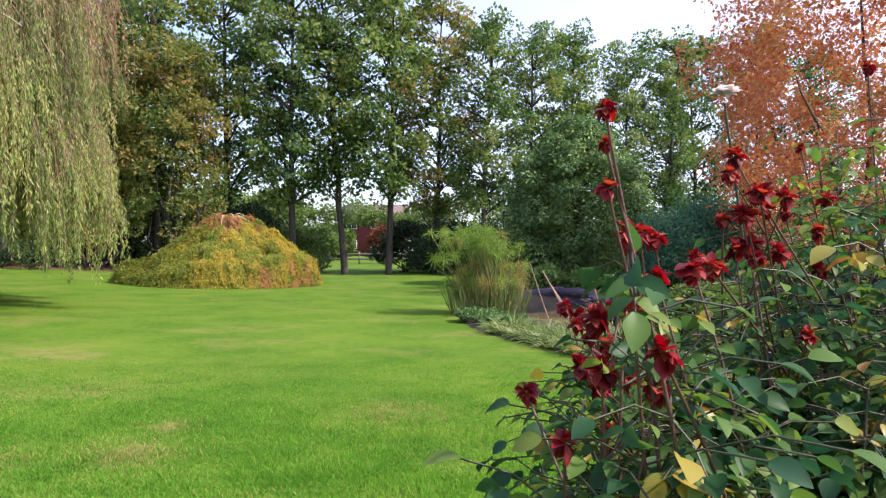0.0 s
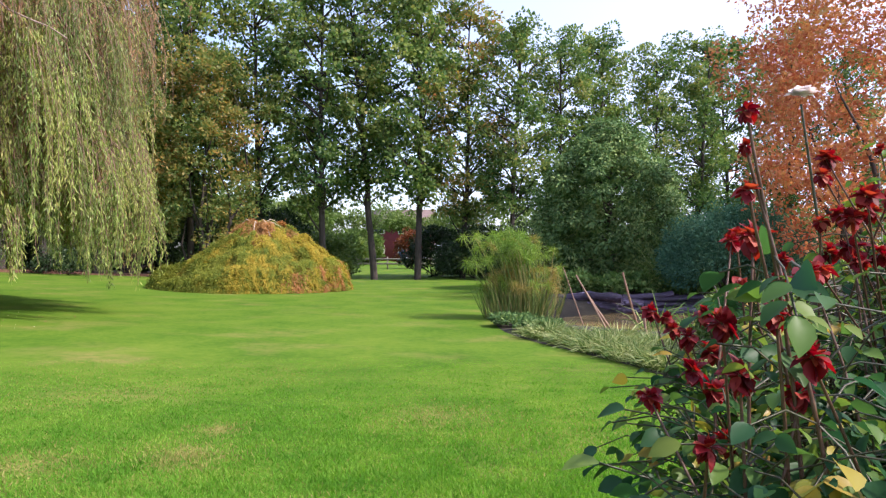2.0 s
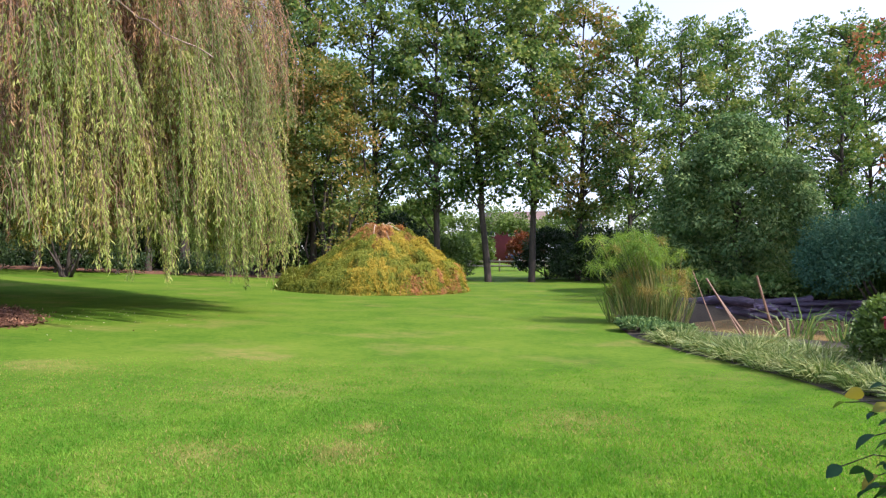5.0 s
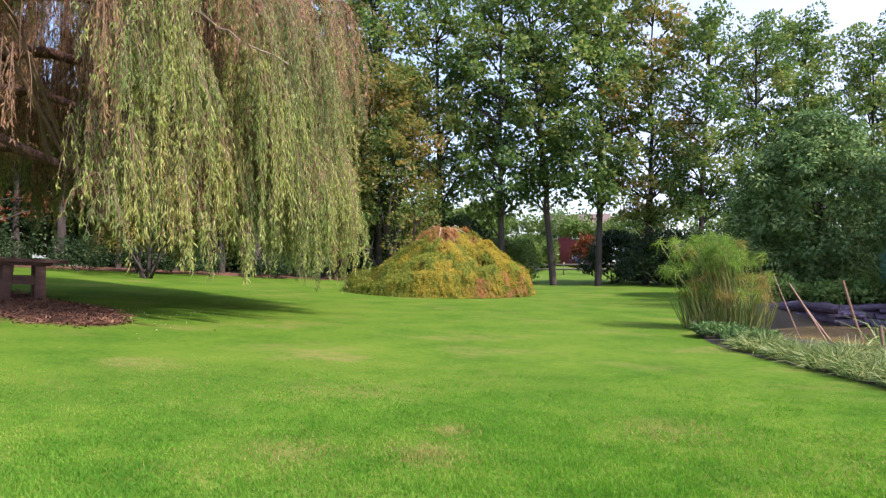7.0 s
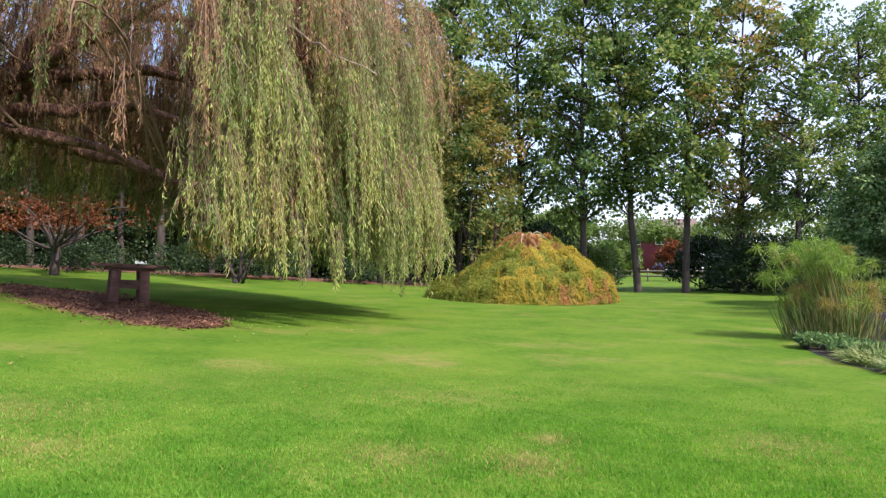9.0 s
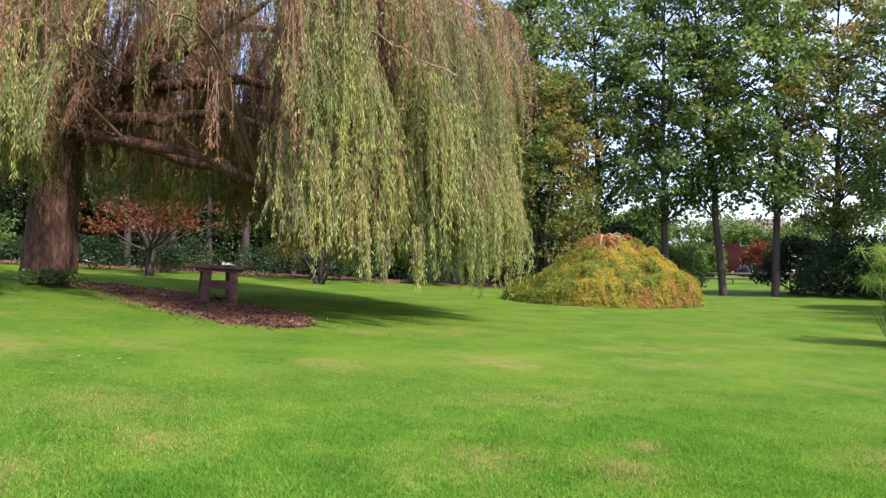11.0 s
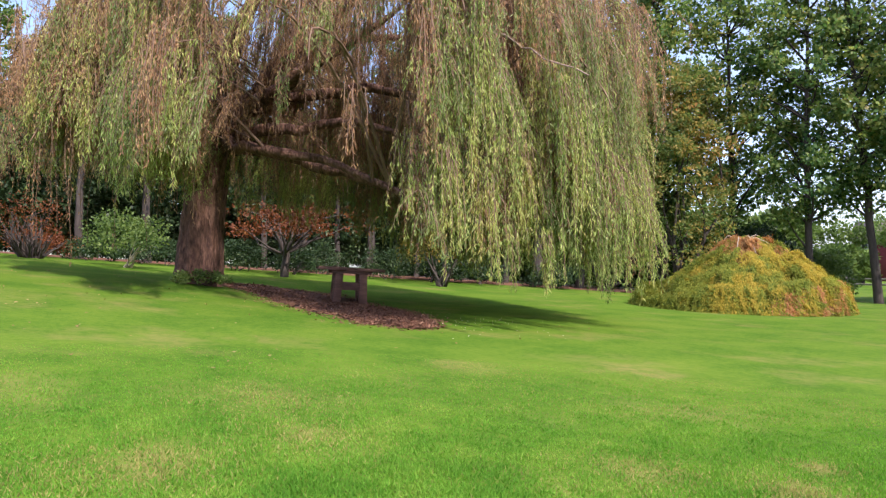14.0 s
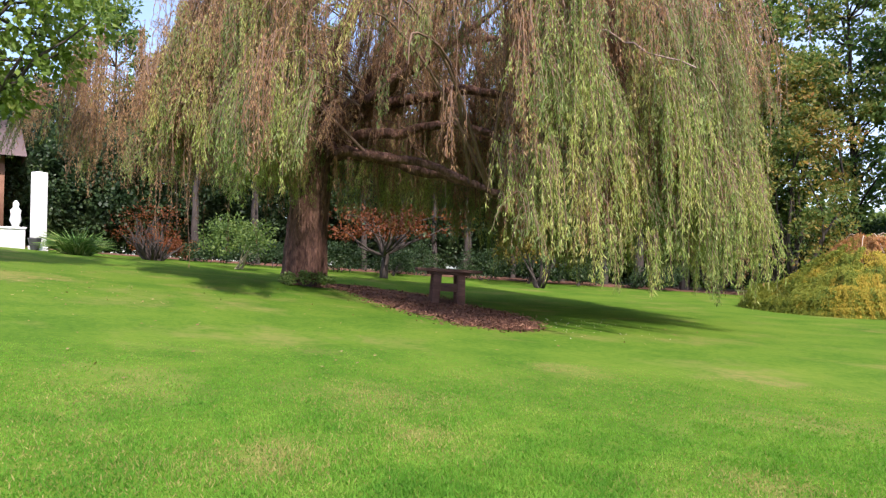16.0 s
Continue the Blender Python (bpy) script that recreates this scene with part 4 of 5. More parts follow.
def garden_table():
    x, y = -11.3, 9.4
    z = gz(x, y) - 0.02
    t = thing("garden_table", "weathered dark wooden garden table with plank trestle legs", "table", (x, y, z), turn=54)
    t.rotation_euler[1] = radians(3)
    # seen towards its end: the trestle faces the lawn
    for n in range(5):
        o = part("tabletop_board", Geo().box((-0.68, -0.42 + n * 0.172, 0.70), (0.68, -0.42 + n * 0.172 + 0.164, 0.765)), M_TABLE, t, bevel=0.008)
    for sy in (-0.3, 0.3):
        for sx in (-1, 1):
            g = Geo()
            top, foot = sx * 0.245, sx * 0.275
            v = [(foot - 0.085, sy - 0.04, 0), (foot + 0.085, sy - 0.04, 0), (foot - 0.085, sy + 0.04, 0), (foot + 0.085, sy + 0.04, 0),
                 (top - 0.085, sy - 0.04, 0.64), (top + 0.085, sy - 0.04, 0.64), (top - 0.085, sy + 0.04, 0.64), (top + 0.085, sy + 0.04, 0.64)]
            g.add(v, [(0, 2, 3, 1), (4, 5, 7, 6), (0, 1, 5, 4), (2, 6, 7, 3), (0, 4, 6, 2), (1, 3, 7, 5)])
            part("leg", g, M_TABLE, t, bevel=0.01)
        part("cross_rail", Geo().box((-0.2, sy - 0.03, 0.30), (0.2, sy + 0.03, 0.46)), M_TABLE, t, bevel=0.008)
        part("top_batten", Geo().box((-0.42, sy - 0.04, 0.64), (0.42, sy + 0.04, 0.70)), M_TABLE, t, bevel=0.008)


garden_table()


# ---------------------------------------------------------------- pond side
def papyrus():
    global rng
    rng = np.random.default_rng(101)
    x, y = 0.72, 10.6
    t = thing("papyrus_clump", "tall papyrus clump with feathery green heads and drying stalks", "papyrus", (x, y, gz(x, y) - 0.05))
    stalk, head, dry = Geo(), Geo(), Geo()
    for i in range(140):
        a = rng.random() * 6.283
        r = 0.36 * math.sqrt(rng.random())
        b = np.array([math.cos(a) * r, math.sin(a) * r * 0.8, 0])
        tall = i % 5 < 3
        h = rng.uniform(1.0, 1.5) if tall else rng.uniform(0.6, 0.95)
        e = b + np.array([math.cos(a) * r * 0.5 + rng.normal() * 0.12 - (0.22 if tall else -0.06), math.sin(a) * r * 0.6 + rng.normal() * 0.1, h * (1 - 0.25 * r)])
        p = spline([b, b * 0.5 + e * 0.5 + [0.04, 0, 0.05], e], 6)
        stalk.tube(p, np.linspace(0.008, 0.004, 6), 4)
        k = 70
        d = unit(rng.normal(size=(k, 3)) + [0, 0, 0.25])
        L = rng.uniform(0.10, 0.22, k)
        (dry if rng.random() < (0.05 if tall else 0.62) else head).leaves(np.repeat(e[None], k, 0), d, rng.normal(size=(k, 3)), L, 0.0055, 0.1, droop=0.3)
    k = 380
    a = rng.random(k) * 6.283
    r = 0.58 * np.sqrt(rng.random(k))
    base = np.stack([np.cos(a) * r, np.sin(a) * r * 0.8, 0 * r], -1)
    stalk.leaves(base, np.stack([np.cos(a) * 0.25, np.sin(a) * 0.25, np.ones(k)], -1) + rng.normal(size=(k, 3)) * 0.12, rng.normal(size=(k, 3)) * [1, 1, 0.1], rng.uniform(0.35, 0.85, k), 0.014, 0.1)
    part("stalk", stalk, M_STALK, t)
    tagged(part("flower_head", head, M_PAPYRUS, t, "feathery bright green heads"), kind="stuff")
    tagged(part("dry_flower_head", dry, M_PAPYRUS_DRY, t, "drying orange-brown heads"), kind="stuff")


papyrus()


def grass_clump(name, label, at, rx, ry, k, lo, hi, width, material, seed, group="", lean=0.7):
    global rng
    rng = np.random.default_rng(seed)
    t = thing(name, label, "grass clump" if "grass" in name else "plant", (at[0], at[1], gz(*at)), group)
    a = rng.random(k) * 6.283
    r = np.sqrt(rng.random(k))
    b = np.stack([np.cos(a) * r * rx * 0.6, np.sin(a) * r * ry * 0.6], -1)
    z = ground_z(b[:, 0] + at[0], b[:, 1] + at[1]) - gz(*at)
    d1 = np.stack([np.cos(a) * lean * r, np.sin(a) * lean * r, np.ones(k)], -1) + rng.normal(size=(k, 3)) * 0.3
    d1 = unit(d1)
    L = rng.uniform(lo, hi, k)[:, None]
    s = unit(np.cross(d1, rng.normal(size=(k, 3))))
    p0 = np.column_stack([b, z])
    p1 = p0 + d1 * L * 0.55
    d2 = unit(d1 + np.stack([np.cos(a) * 0.8, np.sin(a) * 0.8, -0.9 + 0 * a], -1) * rng.uniform(0.3, 1.2, (k, 1)))
    p2 = p1 + d2 * L * 0.5
    w = width * rng.uniform(0.7, 1.2, (k, 1))
    v = np.stack([p0 - s * w * 0.4, p0 + s * w * 0.4, p1 + s * w * 0.5, p1 - s * w * 0.5, p2 + s * w * 0.1, p2 - s * w * 0.1], 1).reshape(-1, 3)
    o = np.arange(k)[:, None] * 6
    f = np.concatenate([o + [0, 1, 2, 3], o + [3, 2, 4, 5]], 1).reshape(-1, 4)
    tagged(part("foliage", Geo().add(v, f), material, t), kind="stuff")
    return t


for n, (x, y, rx) in enumerate([(0.85, 8.1, 0.45), (1.12, 7.5, 0.5), (1.3, 7.0, 0.5), (1.5, 6.5, 0.5), (1.7, 6.0, 0.48), (1.6, 7.7, 0.5), (1.9, 5.5, 0.45), (1.85, 7.0, 0.5), (2.05, 5.0, 0.45), (2.1, 4.4, 0.4)]):
    grass_clump("striped_grass", "low arching cream and green striped grass edging the pond", (x, y), rx, rx, 900, 0.12, 0.27, 0.011, M_VARIEG, 120 + n, "striped grasses", 0.9)
for n, (x, y) in enumerate([(2.35, 8.9), (2.7, 8.5), (3.2, 8.9)]):
    grass_clump("reed_clump", "upright green reed blades at the water", (x, y), 0.3, 0.3, 40, 0.3, 0.7, 0.016, M_STRAP, 130 + n, "reeds", 0.5)
bush("creeping_plant", "low green ground cover at the papyrus foot", "plant", (0.5, 9.4), (0.32, 0.3, 0.16), M_ROUND, 60, 60, 0.05, 3, "ground cover", 0.3, 140)
bush("creeping_plant", "low green ground cover at the papyrus foot", "plant", (0.75, 8.75), (0.3, 0.28, 0.14), M_ROUND, 50, 60, 0.05, 3, "ground cover", 0.3, 141)


def log_pile():
    global rng
    rng = np.random.default_rng(150)
    for n in range(27):
        row = n // 9
        x0 = 1.7 + (n % 9) * 0.55 + rng.normal() * 0.2
        ln = rng.uniform(0.8, 1.9)
        y = 15.35 + row * 0.16 + rng.normal() * 0.07
        z = WATER_Z + 0.04 + row * 0.13
        tagged(part("log", Geo().tube(limb_path((x0, y, z), (x0 + ln, y + rng.normal() * 0.18, z + rng.normal() * 0.05), 0.03, 7), rng.uniform(0.055, 0.11), 8, 0.12), M_LOG, smooth=False), "dark grey-purple weathered log stacked along the pond bank", "log", "bank logs")


log_pile()


def cane(a, b, r, label="leaning tan bamboo cane in the pond edge"):
    p = spline([a, (np.array(a) + b) / 2 + rng.normal(size=3) * 0.01, b], 9)
    rad = np.full(9, r)
    rad[::2] *= 1.1
    return tagged(part("bamboo_cane", Geo().tube(p, rad, 7), M_CANE, smooth=True), label, "cane", "canes")


cane((1.68, 9.75, -0.45), (1.41, 10.87, 0.73), 0.008)
cane((2.10, 10.2, -0.45), (1.61, 10.84, 0.60), 0.013)
cane((2.17, 10.45, -0.35), (1.78, 11.0, 0.34), 0.018)
cane((3.05, 12.59, -0.5), (2.76, 12.64, 0.59), 0.02)
cane((2.05, 8.1, -0.2), (2.02, 8.25, 0.24), 0.016)
for n, (x, y, rx) in enumerate([(2.6, 16.6, 0.7), (3.9, 16.7, 0.8), (5.3, 16.6, 0.8)]):
    bush("bank_plant", "leafy green plant on the bank above the logs", "plant", (x, y), (rx, 0.5, 0.55), M_GLOSSY, 40, 60, 0.11, 3, "bank plants", 0.4, 160 + n)
for n, (x, y) in enumerate([(4.9, 17.2), (5.7, 17.4), (6.4, 17.0)]):
    grass_clump("tall_grass", "tall tawny grass clump beyond the pond", (x, y), 0.5, 0.5, 400, 0.8, 1.5, 0.02, M_STRAP, 170 + n, "tall grasses", 0.4)


# ---------------------------------------------------------------- roses
def rose_bloom(geo, c, r, k=30, low=-0.9):
    """A loose, faded bloom: cupped petals in two rings, the outer ones hanging."""
    for n in range(k):
        f = n / k
        a = n * 2.4 + rng.normal() * 0.2
        tilt = low + (1.3 - low) * f + rng.normal() * (0.75 if low < 0 else 0.12)
        d = unit([math.cos(a) * math.cos(tilt), math.sin(a) * math.cos(tilt), math.sin(tilt)])
        up = unit(np.cross(d, [-math.sin(a), math.cos(a), 0.0]) + rng.normal(size=3) * 0.3)
        rose_leaf(geo, np.array([c]) + d * r * 0.15, d[None], np.array([r * (1.15 - 0.5 * f) * rng.uniform(0.6, 1.25)]), up[None], 1.5 if low > 0 else rng.uniform(0.7, 1.5))


def rose_bush(base, spots, height, seed, extra=40, spread=0.4, leaves_per=20, leafage=None):
    """Canes from the base; blooms at the given spots, leaflets along the canes."""
    global rng
    rng = np.random.default_rng(seed)
    t = thing("rose_bush", "rose bush with faded dark red blooms and yellowing leaves", "rose bush", (0, 0, 0), "rose bushes")
    stem, shoot, leaf, yellow = Geo(), Geo(), Geo(), Geo()
    tips = [(np.array(s), True) for s in spots]
    for i in range(extra):
        a, r = rng.random() * 6.283, spread * math.sqrt(rng.random())
        tips.append((np.array([base[0] + math.cos(a) * r, base[1] + math.sin(a) * r, rng.uniform(0.35, height)]), False))
    for e, bloom in tips:
        b = np.array([base[0], base[1], 0.0]) + np.append(rng.normal(size=2) * 0.07, 0)
        path = spline([b, b * 0.45 + e * 0.55 + np.append(rng.normal(size=2) * 0.03, 0.12), e], 14)
        (shoot if bloom else stem).tube(path, np.linspace(0.003, 0.0013, 14), 6)
        n = leaves_per if not bloom else 13
        for k in range(n):
            s = path[int(rng.integers(4, 13 if not bloom else 11))]
            out = unit(np.append(rng.normal(size=2), rng.normal() * 0.3))
            L = rng.uniform(0.06, 0.12)
            q = s + out * L + [0, 0, 0.015]
            stem.tube(np.array([s, (s + q) / 2 + [0, 0, 0.012], q]), 0.0012, 3)
            side = unit(np.cross(out, [0, 0, 1]))
            g = yellow if rng.random() < 0.10 else leaf
            sz = rng.uniform(0.019, 0.036)
            pts = np.array([q, s + out * L * 0.62, s + out * L * 0.62, s + out * L * 0.3, s + out * L * 0.3])
            ds = np.array([out, out * 0.5 + side, out * 0.5 - side, out * 0.4 + side, out * 0.4 - side]) + [0, 0, -0.35]
            rose_leaf(g, pts, ds, sz * np.array([1.15, 1, 1, 0.8, 0.8]))
    part("cane", stem, M_ROSE_STEM, t, smooth=True)
    if spots:
        part("shoot", shoot, M_ROSE_RED_STEM, t, "reddish flowering shoots", smooth=True)
    tagged(part("foliage", leaf, leafage or M_ROSE_LEAF, t), kind="stuff")
    tagged(part("yellowed_foliage", yellow, M_ROSE_YELLOW, t, "yellow and orange withering leaves"), kind="stuff")
    for s in spots:
        g = Geo()
        rose_bloom(g, s, rng.uniform(0.012, 0.019) * (0.6 if s[2] > 1.02 and s[0] < 0.2 else 1.0), 38)
        part("bloom", g, M_ROSE_PETAL, t, "withered crimson bloom")
    return t


def rose_leaf(geo, p, d, size, up=None, broad=1.0):
    """An oval leaflet of six quads, cupped along its rib."""
    d = unit(d)
    k = len(p)
    if up is None:
        up = unit(rng.normal(size=(k, 3)) * 0.45 + [0, 0, 1])
    s = unit(np.cross(d, up))
    nn = np.cross(s, d)
    prof = [(0.0, 0.04), (0.1, 0.19), (0.3, 0.32), (0.55, 0.335), (0.8, 0.20), (1.0, 0.015)]
    size = np.broadcast_to(size, k)[:, None]
    rows = []
    for u, w in prof:
        w = w * broad
        c = p + d * size * u - nn * size * 0.22 * u * u
        rows += [c - s * size * w + nn * size * w * 0.35, c, c + s * size * w + nn * size * w * 0.35]
    v = np.stack(rows, 1).reshape(-1, 3)
    o = np.arange(k)[:, None] * 18
    f = np.concatenate([o + [3 * i + j, 3 * i + j + 1, 3 * i + j + 4, 3 * i + j + 3] for i in range(5) for j in range(2)], 1).reshape(-1, 4)
    geo.add(v, f)


rose_bush((0.22, 0.68), [(0.19, 0.58, 0.885), (0.15, 0.63, 0.86), (0.20, 0.62, 0.845), (0.17, 0.60, 0.92), (0.09, 0.72, 0.82), (0.27, 0.96, 0.99), (0.11, 0.60, 0.80), (0.15, 0.61, 1.03), (0.148, 0.61, 1.07), (0.145, 0.6, 1.10), (0.2, 0.72, 0.99), (0.24, 0.75, 0.94), (0.30, 0.8, 0.95), (0.16, 0.7, 0.9)], 0.82, 201, 24, 0.19)
rose_bush((0.47, 0.80), [], 0.83, 208, 32, 0.28)
rose_bush((0.82, 1.18), [(0.48, 1.12, 1.10), (0.44, 0.93, 1.05), (0.49, 1.13, 1.13), (0.46, 0.95, 1.03), (0.42, 0.93, 1.02), (0.50, 1.0, 0.97), (0.46, 0.98, 0.96), (0.56, 1.0, 1.0), (0.36, 0.9, 0.95), (0.62, 1.1, 0.94), (0.66, 1.15, 1.06)], 1.12, 202, 50, 0.38)
rose_bush((0.52, 1.05), [(0.22, 1.19, 0.87), (0.24, 1.17, 0.86), (0.2, 1.0, 0.86), (0.22, 0.99, 0.85), (0.17, 0.82, 0.83), (0.19, 0.80, 0.81), (0.30, 1.02, 1.0), (0.33, 1.04, 0.99), (0.2, 0.8, 0.75), (0.22, 0.9, 0.84), (0.29, 0.97, 0.92), (0.26, 1.04, 0.88), (0.25, 0.88, 0.8), (0.48, 1.1, 0.97), (0.5, 0.98, 1.05), (0.46, 1.22, 0.96), (0.45, 1.01, 1.03), (0.48, 0.88, 0.86), (0.43, 1.03, 1.02), (0.46, 1.0, 0.98)], 0.82, 205, 44, 0.35)
rose_bush((1.0, 1.6), [(0.8, 1.5, 1.2), (0.74, 1.45, 1.05), (0.95, 1.5, 1.38)], 1.42, 203, 46, 0.42, leafage=M_ROSE_BACKLIT)
rose_bush((0.80, 0.62), [], 0.86, 204, 60, 0.38)
# two unseen bushes, added right of the view to shade the roses
rose_bush((1.4, 0.42), [], 1.65, 206, 70, 0.42)
rose_bush((1.65, 1.0), [], 1.6, 207, 60, 0.42)


def tall_rose():
    global rng
    rng = np.random.default_rng(210)
    t = thing("white_rose", "single white rose on a tall thin stem", "rose", (0, 0, 0))
    p = spline([(0.75, 1.55, 0.0), (0.70, 1.52, 0.8), (0.63, 1.5, 1.30)], 14)
    part("stem", Geo().tube(p, np.linspace(0.005, 0.0025, 14), 6), M_ROSE_STEM, t, smooth=True)
    g = Geo()
    rose_bloom(g, (0.63, 1.5, 1.318), 0.027, 44, 0.25)
    part("bloom", g, M_ROSE_WHITE, t, "pale white bloom")


tall_rose()

# ---------------------------------------------------------------- beyond the willow
for n, (x, y, rx, rz) in enumerate([(-17.5, 24.2, 2.2, 2.6), (-20.5, 22, 2.4, 2.6), (-23.2, 19.4, 2.5, 2.8), (-25.4, 16.4, 2.6, 2.8), (-27.2, 13.4, 2.6, 2.8), (-28.6, 10.4, 2.6, 2.6), (-30, 7.4, 2.6, 2.6), (-31.5, 4.2, 2.8, 2.8), (-32.5, 0.8, 2.8, 2.8)]):
    bush("dark_tree", "dense evergreen tree behind the willow, shade darkened into its leaves", "tree", (x, y), (rx, rx, rz), M_DARK_LEAF, 170, 120, 0.17, 6, "dark trees", 0.45, 300 + n, -0.95, clump_r=0.26)
for n, (x, y, r) in enumerate([(-17.6, 21.4, 0.13), (-20.6, 18.9, 0.16), (-19.3, 20.4, 0.1), (-22.2, 16.8, 0.14), (-23.0, 15.6, 0.12), (-16.2, 22.4, 0.12), (-15.0, 22.9, 0.2), (-24.4, 11.6, 0.14), (-25.2, 9.6, 0.13), (-21.4, 18.0, 0.11), (-13.4, 23.4, 0.17)]):
    rng = np.random.default_rng(330 + n)
    z = gz(x, y)
    tt = thing("bare_trunk_tree", "slim dark trunk standing in the shade behind the willow", "tree", (x, y, z), "shaded trunks")
    part("trunk", Geo().tube(limb_path((0, 0, -0.1), (rng.normal() * 0.2, rng.normal() * 0.2, 5.2), 0.01, 9, 0.006), np.linspace(r * 1.15, r * 0.55, 9), 9, 0.04), M_BARK, tt, smooth=True)
    g = Geo()
    cc = rng.normal(size=(26, 3)) * [0.9, 0.9, 0.8] + [0, 0, 4.6]
    clump_leaves(g, cc, rng.uniform(0.4, 0.8, 26), 60, 0.14)
    tagged(part("crown", g, M_TURNING if n % 3 == 0 else M_HEDGE, tt), kind="stuff")
for n, (x, y, s) in enumerate([(-15.5, 29.5, 1.2), (-20.5, 28, 1.4), (-25, 25, 1.5), (-29, 21, 1.5), (-32, 16, 1.5), (-34, 11.5, 1.5), (-36, 6.5, 1.5), (-37, 1, 1.5)]):
    c = copy_thing([o for o in scene.objects if o.name.startswith("dark_tree")][n % 5], pose(x, y, gz(x, y), 0, 0, 50 * n))
    c.scale = (s, s, s)
FAR_EDGE = [(-27, 2.5), (-26.2, 6.1), (-25.3, 8.9), (-23.7, 12.4), (-22, 14.9), (-18.9, 18.6), (-14.9, 21.8), (-11.5, 23.6), (-9.0, 24.6)]
sheet("mulch_border", FAR_EDGE, [(x * 1.09, y * 1.09) for x, y in FAR_EDGE], 70, 6, 0.05, M_MULCH, "brown mulched border at the lawn's edge", "flower bed")
for n, (x, y) in enumerate(spline(FAR_EDGE[:8], 15)):
    bush("border_hedge", "low dense dark hedge at the back of the border", "hedge", (x * 1.20, y * 1.20), (1.35, 1.2, 1.15), M_DARK_LEAF, 55, 90, 0.12, 3, "border hedge", 0.3, 360 + n)
sheet("gravel_path", [(x * 1.10, y * 1.10) for x, y in FAR_EDGE[4:]], [(x * 1.17, y * 1.17) for x, y in FAR_EDGE[4:]], 40, 4, 0.05, M_PATH, "pale gravel path behind the shaded border", "path")
rng = np.random.default_rng(320)
russet = thing("russet_tree", "low spreading tree with layered russet leaves", "tree", (-18.0, 12.8, gz(-18.0, 12.8)))
cc = np.column_stack([rng.uniform(-2.6, 2.6, 70), rng.uniform(-1.8, 1.8, 70), rng.uniform(1.35, 2.15, 70)])
g = Geo()
clump_leaves(g, cc, rng.uniform(0.3, 0.55, 70), 38, 0.10, flat=0.3)
limbs = Geo()
for c in cc[::3]:
    limbs.tube(limb_path((0, 0, 0.7), c, 0.08, 6), np.linspace(0.05, 0.01, 6), 5)
part("trunk", Geo().tube(limb_path((0, 0, -0.1), (0.1, 0, 1.1), 0.03, 6), np.linspace(0.14, 0.1, 6), 8), M_BARK, russet, smooth=True)
part("limb", limbs, M_BARK, russet, smooth=True)
tagged(part("crown", g, M_RUSSET, russet), kind="stuff")
bush("yellow_tree", "small tree with yellow autumn leaves", "tree", (-14.9, 16.8), (1.6, 1.4, 3.0), M_YELLOW, 45, 45, 0.10, 5, "", 0.3, 321, 0.15, clump_r=0.2)
bush("yellow_tree", "slender tree with yellow-orange autumn leaves", "tree", (-16.8, 18.6), (1.3, 1.2, 2.6), M_YELLOW, 40, 45, 0.10, 5, "", 0.3, 326, -0.1, clump_r=0.2)
bush("bare_shrub", "twiggy shrub with few reddish leaves", "shrub", (-22.0, 7.0), (1.2, 1.2, 1.9), M_RUSSET, 60, 22, 0.06, 60, "", 0.3, 322, clump_r=0.2, bark=M_BARK)
bush("small_green_tree", "small green tree with pale forked stem", "tree", (-19.4, 8.5), (1.2, 1.0, 1.6), M_HEDGE, 40, 70, 0.09, 5, "", 0.3, 323, 0.1, bark=M_PALE_TWIG)
for n, (x, y, rx, rz, mat) in enumerate([(-19.8, 14.6, 0.9, 0.9, M_DARK_LEAF), (-23.6, 9.4, 0.9, 0.7, M_DARK_LEAF), (-24.2, 8.0, 0.8, 0.8, M_RUSSET), (-22.6, 11.2, 1.0, 0.9, M_DARK_LEAF), (-21.2, 13.2, 1.0, 1.0, M_DARK_LEAF), (-18.2, 17.6, 1.1, 1.1, M_DARK_LEAF), (-15.8, 20.2, 1.0, 1.0, M_DARK_LEAF), (-20.6, 16.4, 1.1, 1.2, M_DARK_LEAF), (-17.0, 19.2, 1.0, 1.1, M_DARK_LEAF), (-13.9, 22.2, 1.0, 0.9, M_DARK_LEAF)]):
    bush("border_shrub", "low leafy shrub in the shaded border", "shrub", (x, y), (rx, rx, rz), mat, 40, 80, 0.08, 4, "border shrubs", 0.4, 340 + n)
grass_clump("agapanthus", "arching green strap-leaved clump beside the white pillar", (-21.4, 4.75), 0.55, 0.55, 500, 0.6, 0.95, 0.035, M_STRAP, 324, "", 1.1)


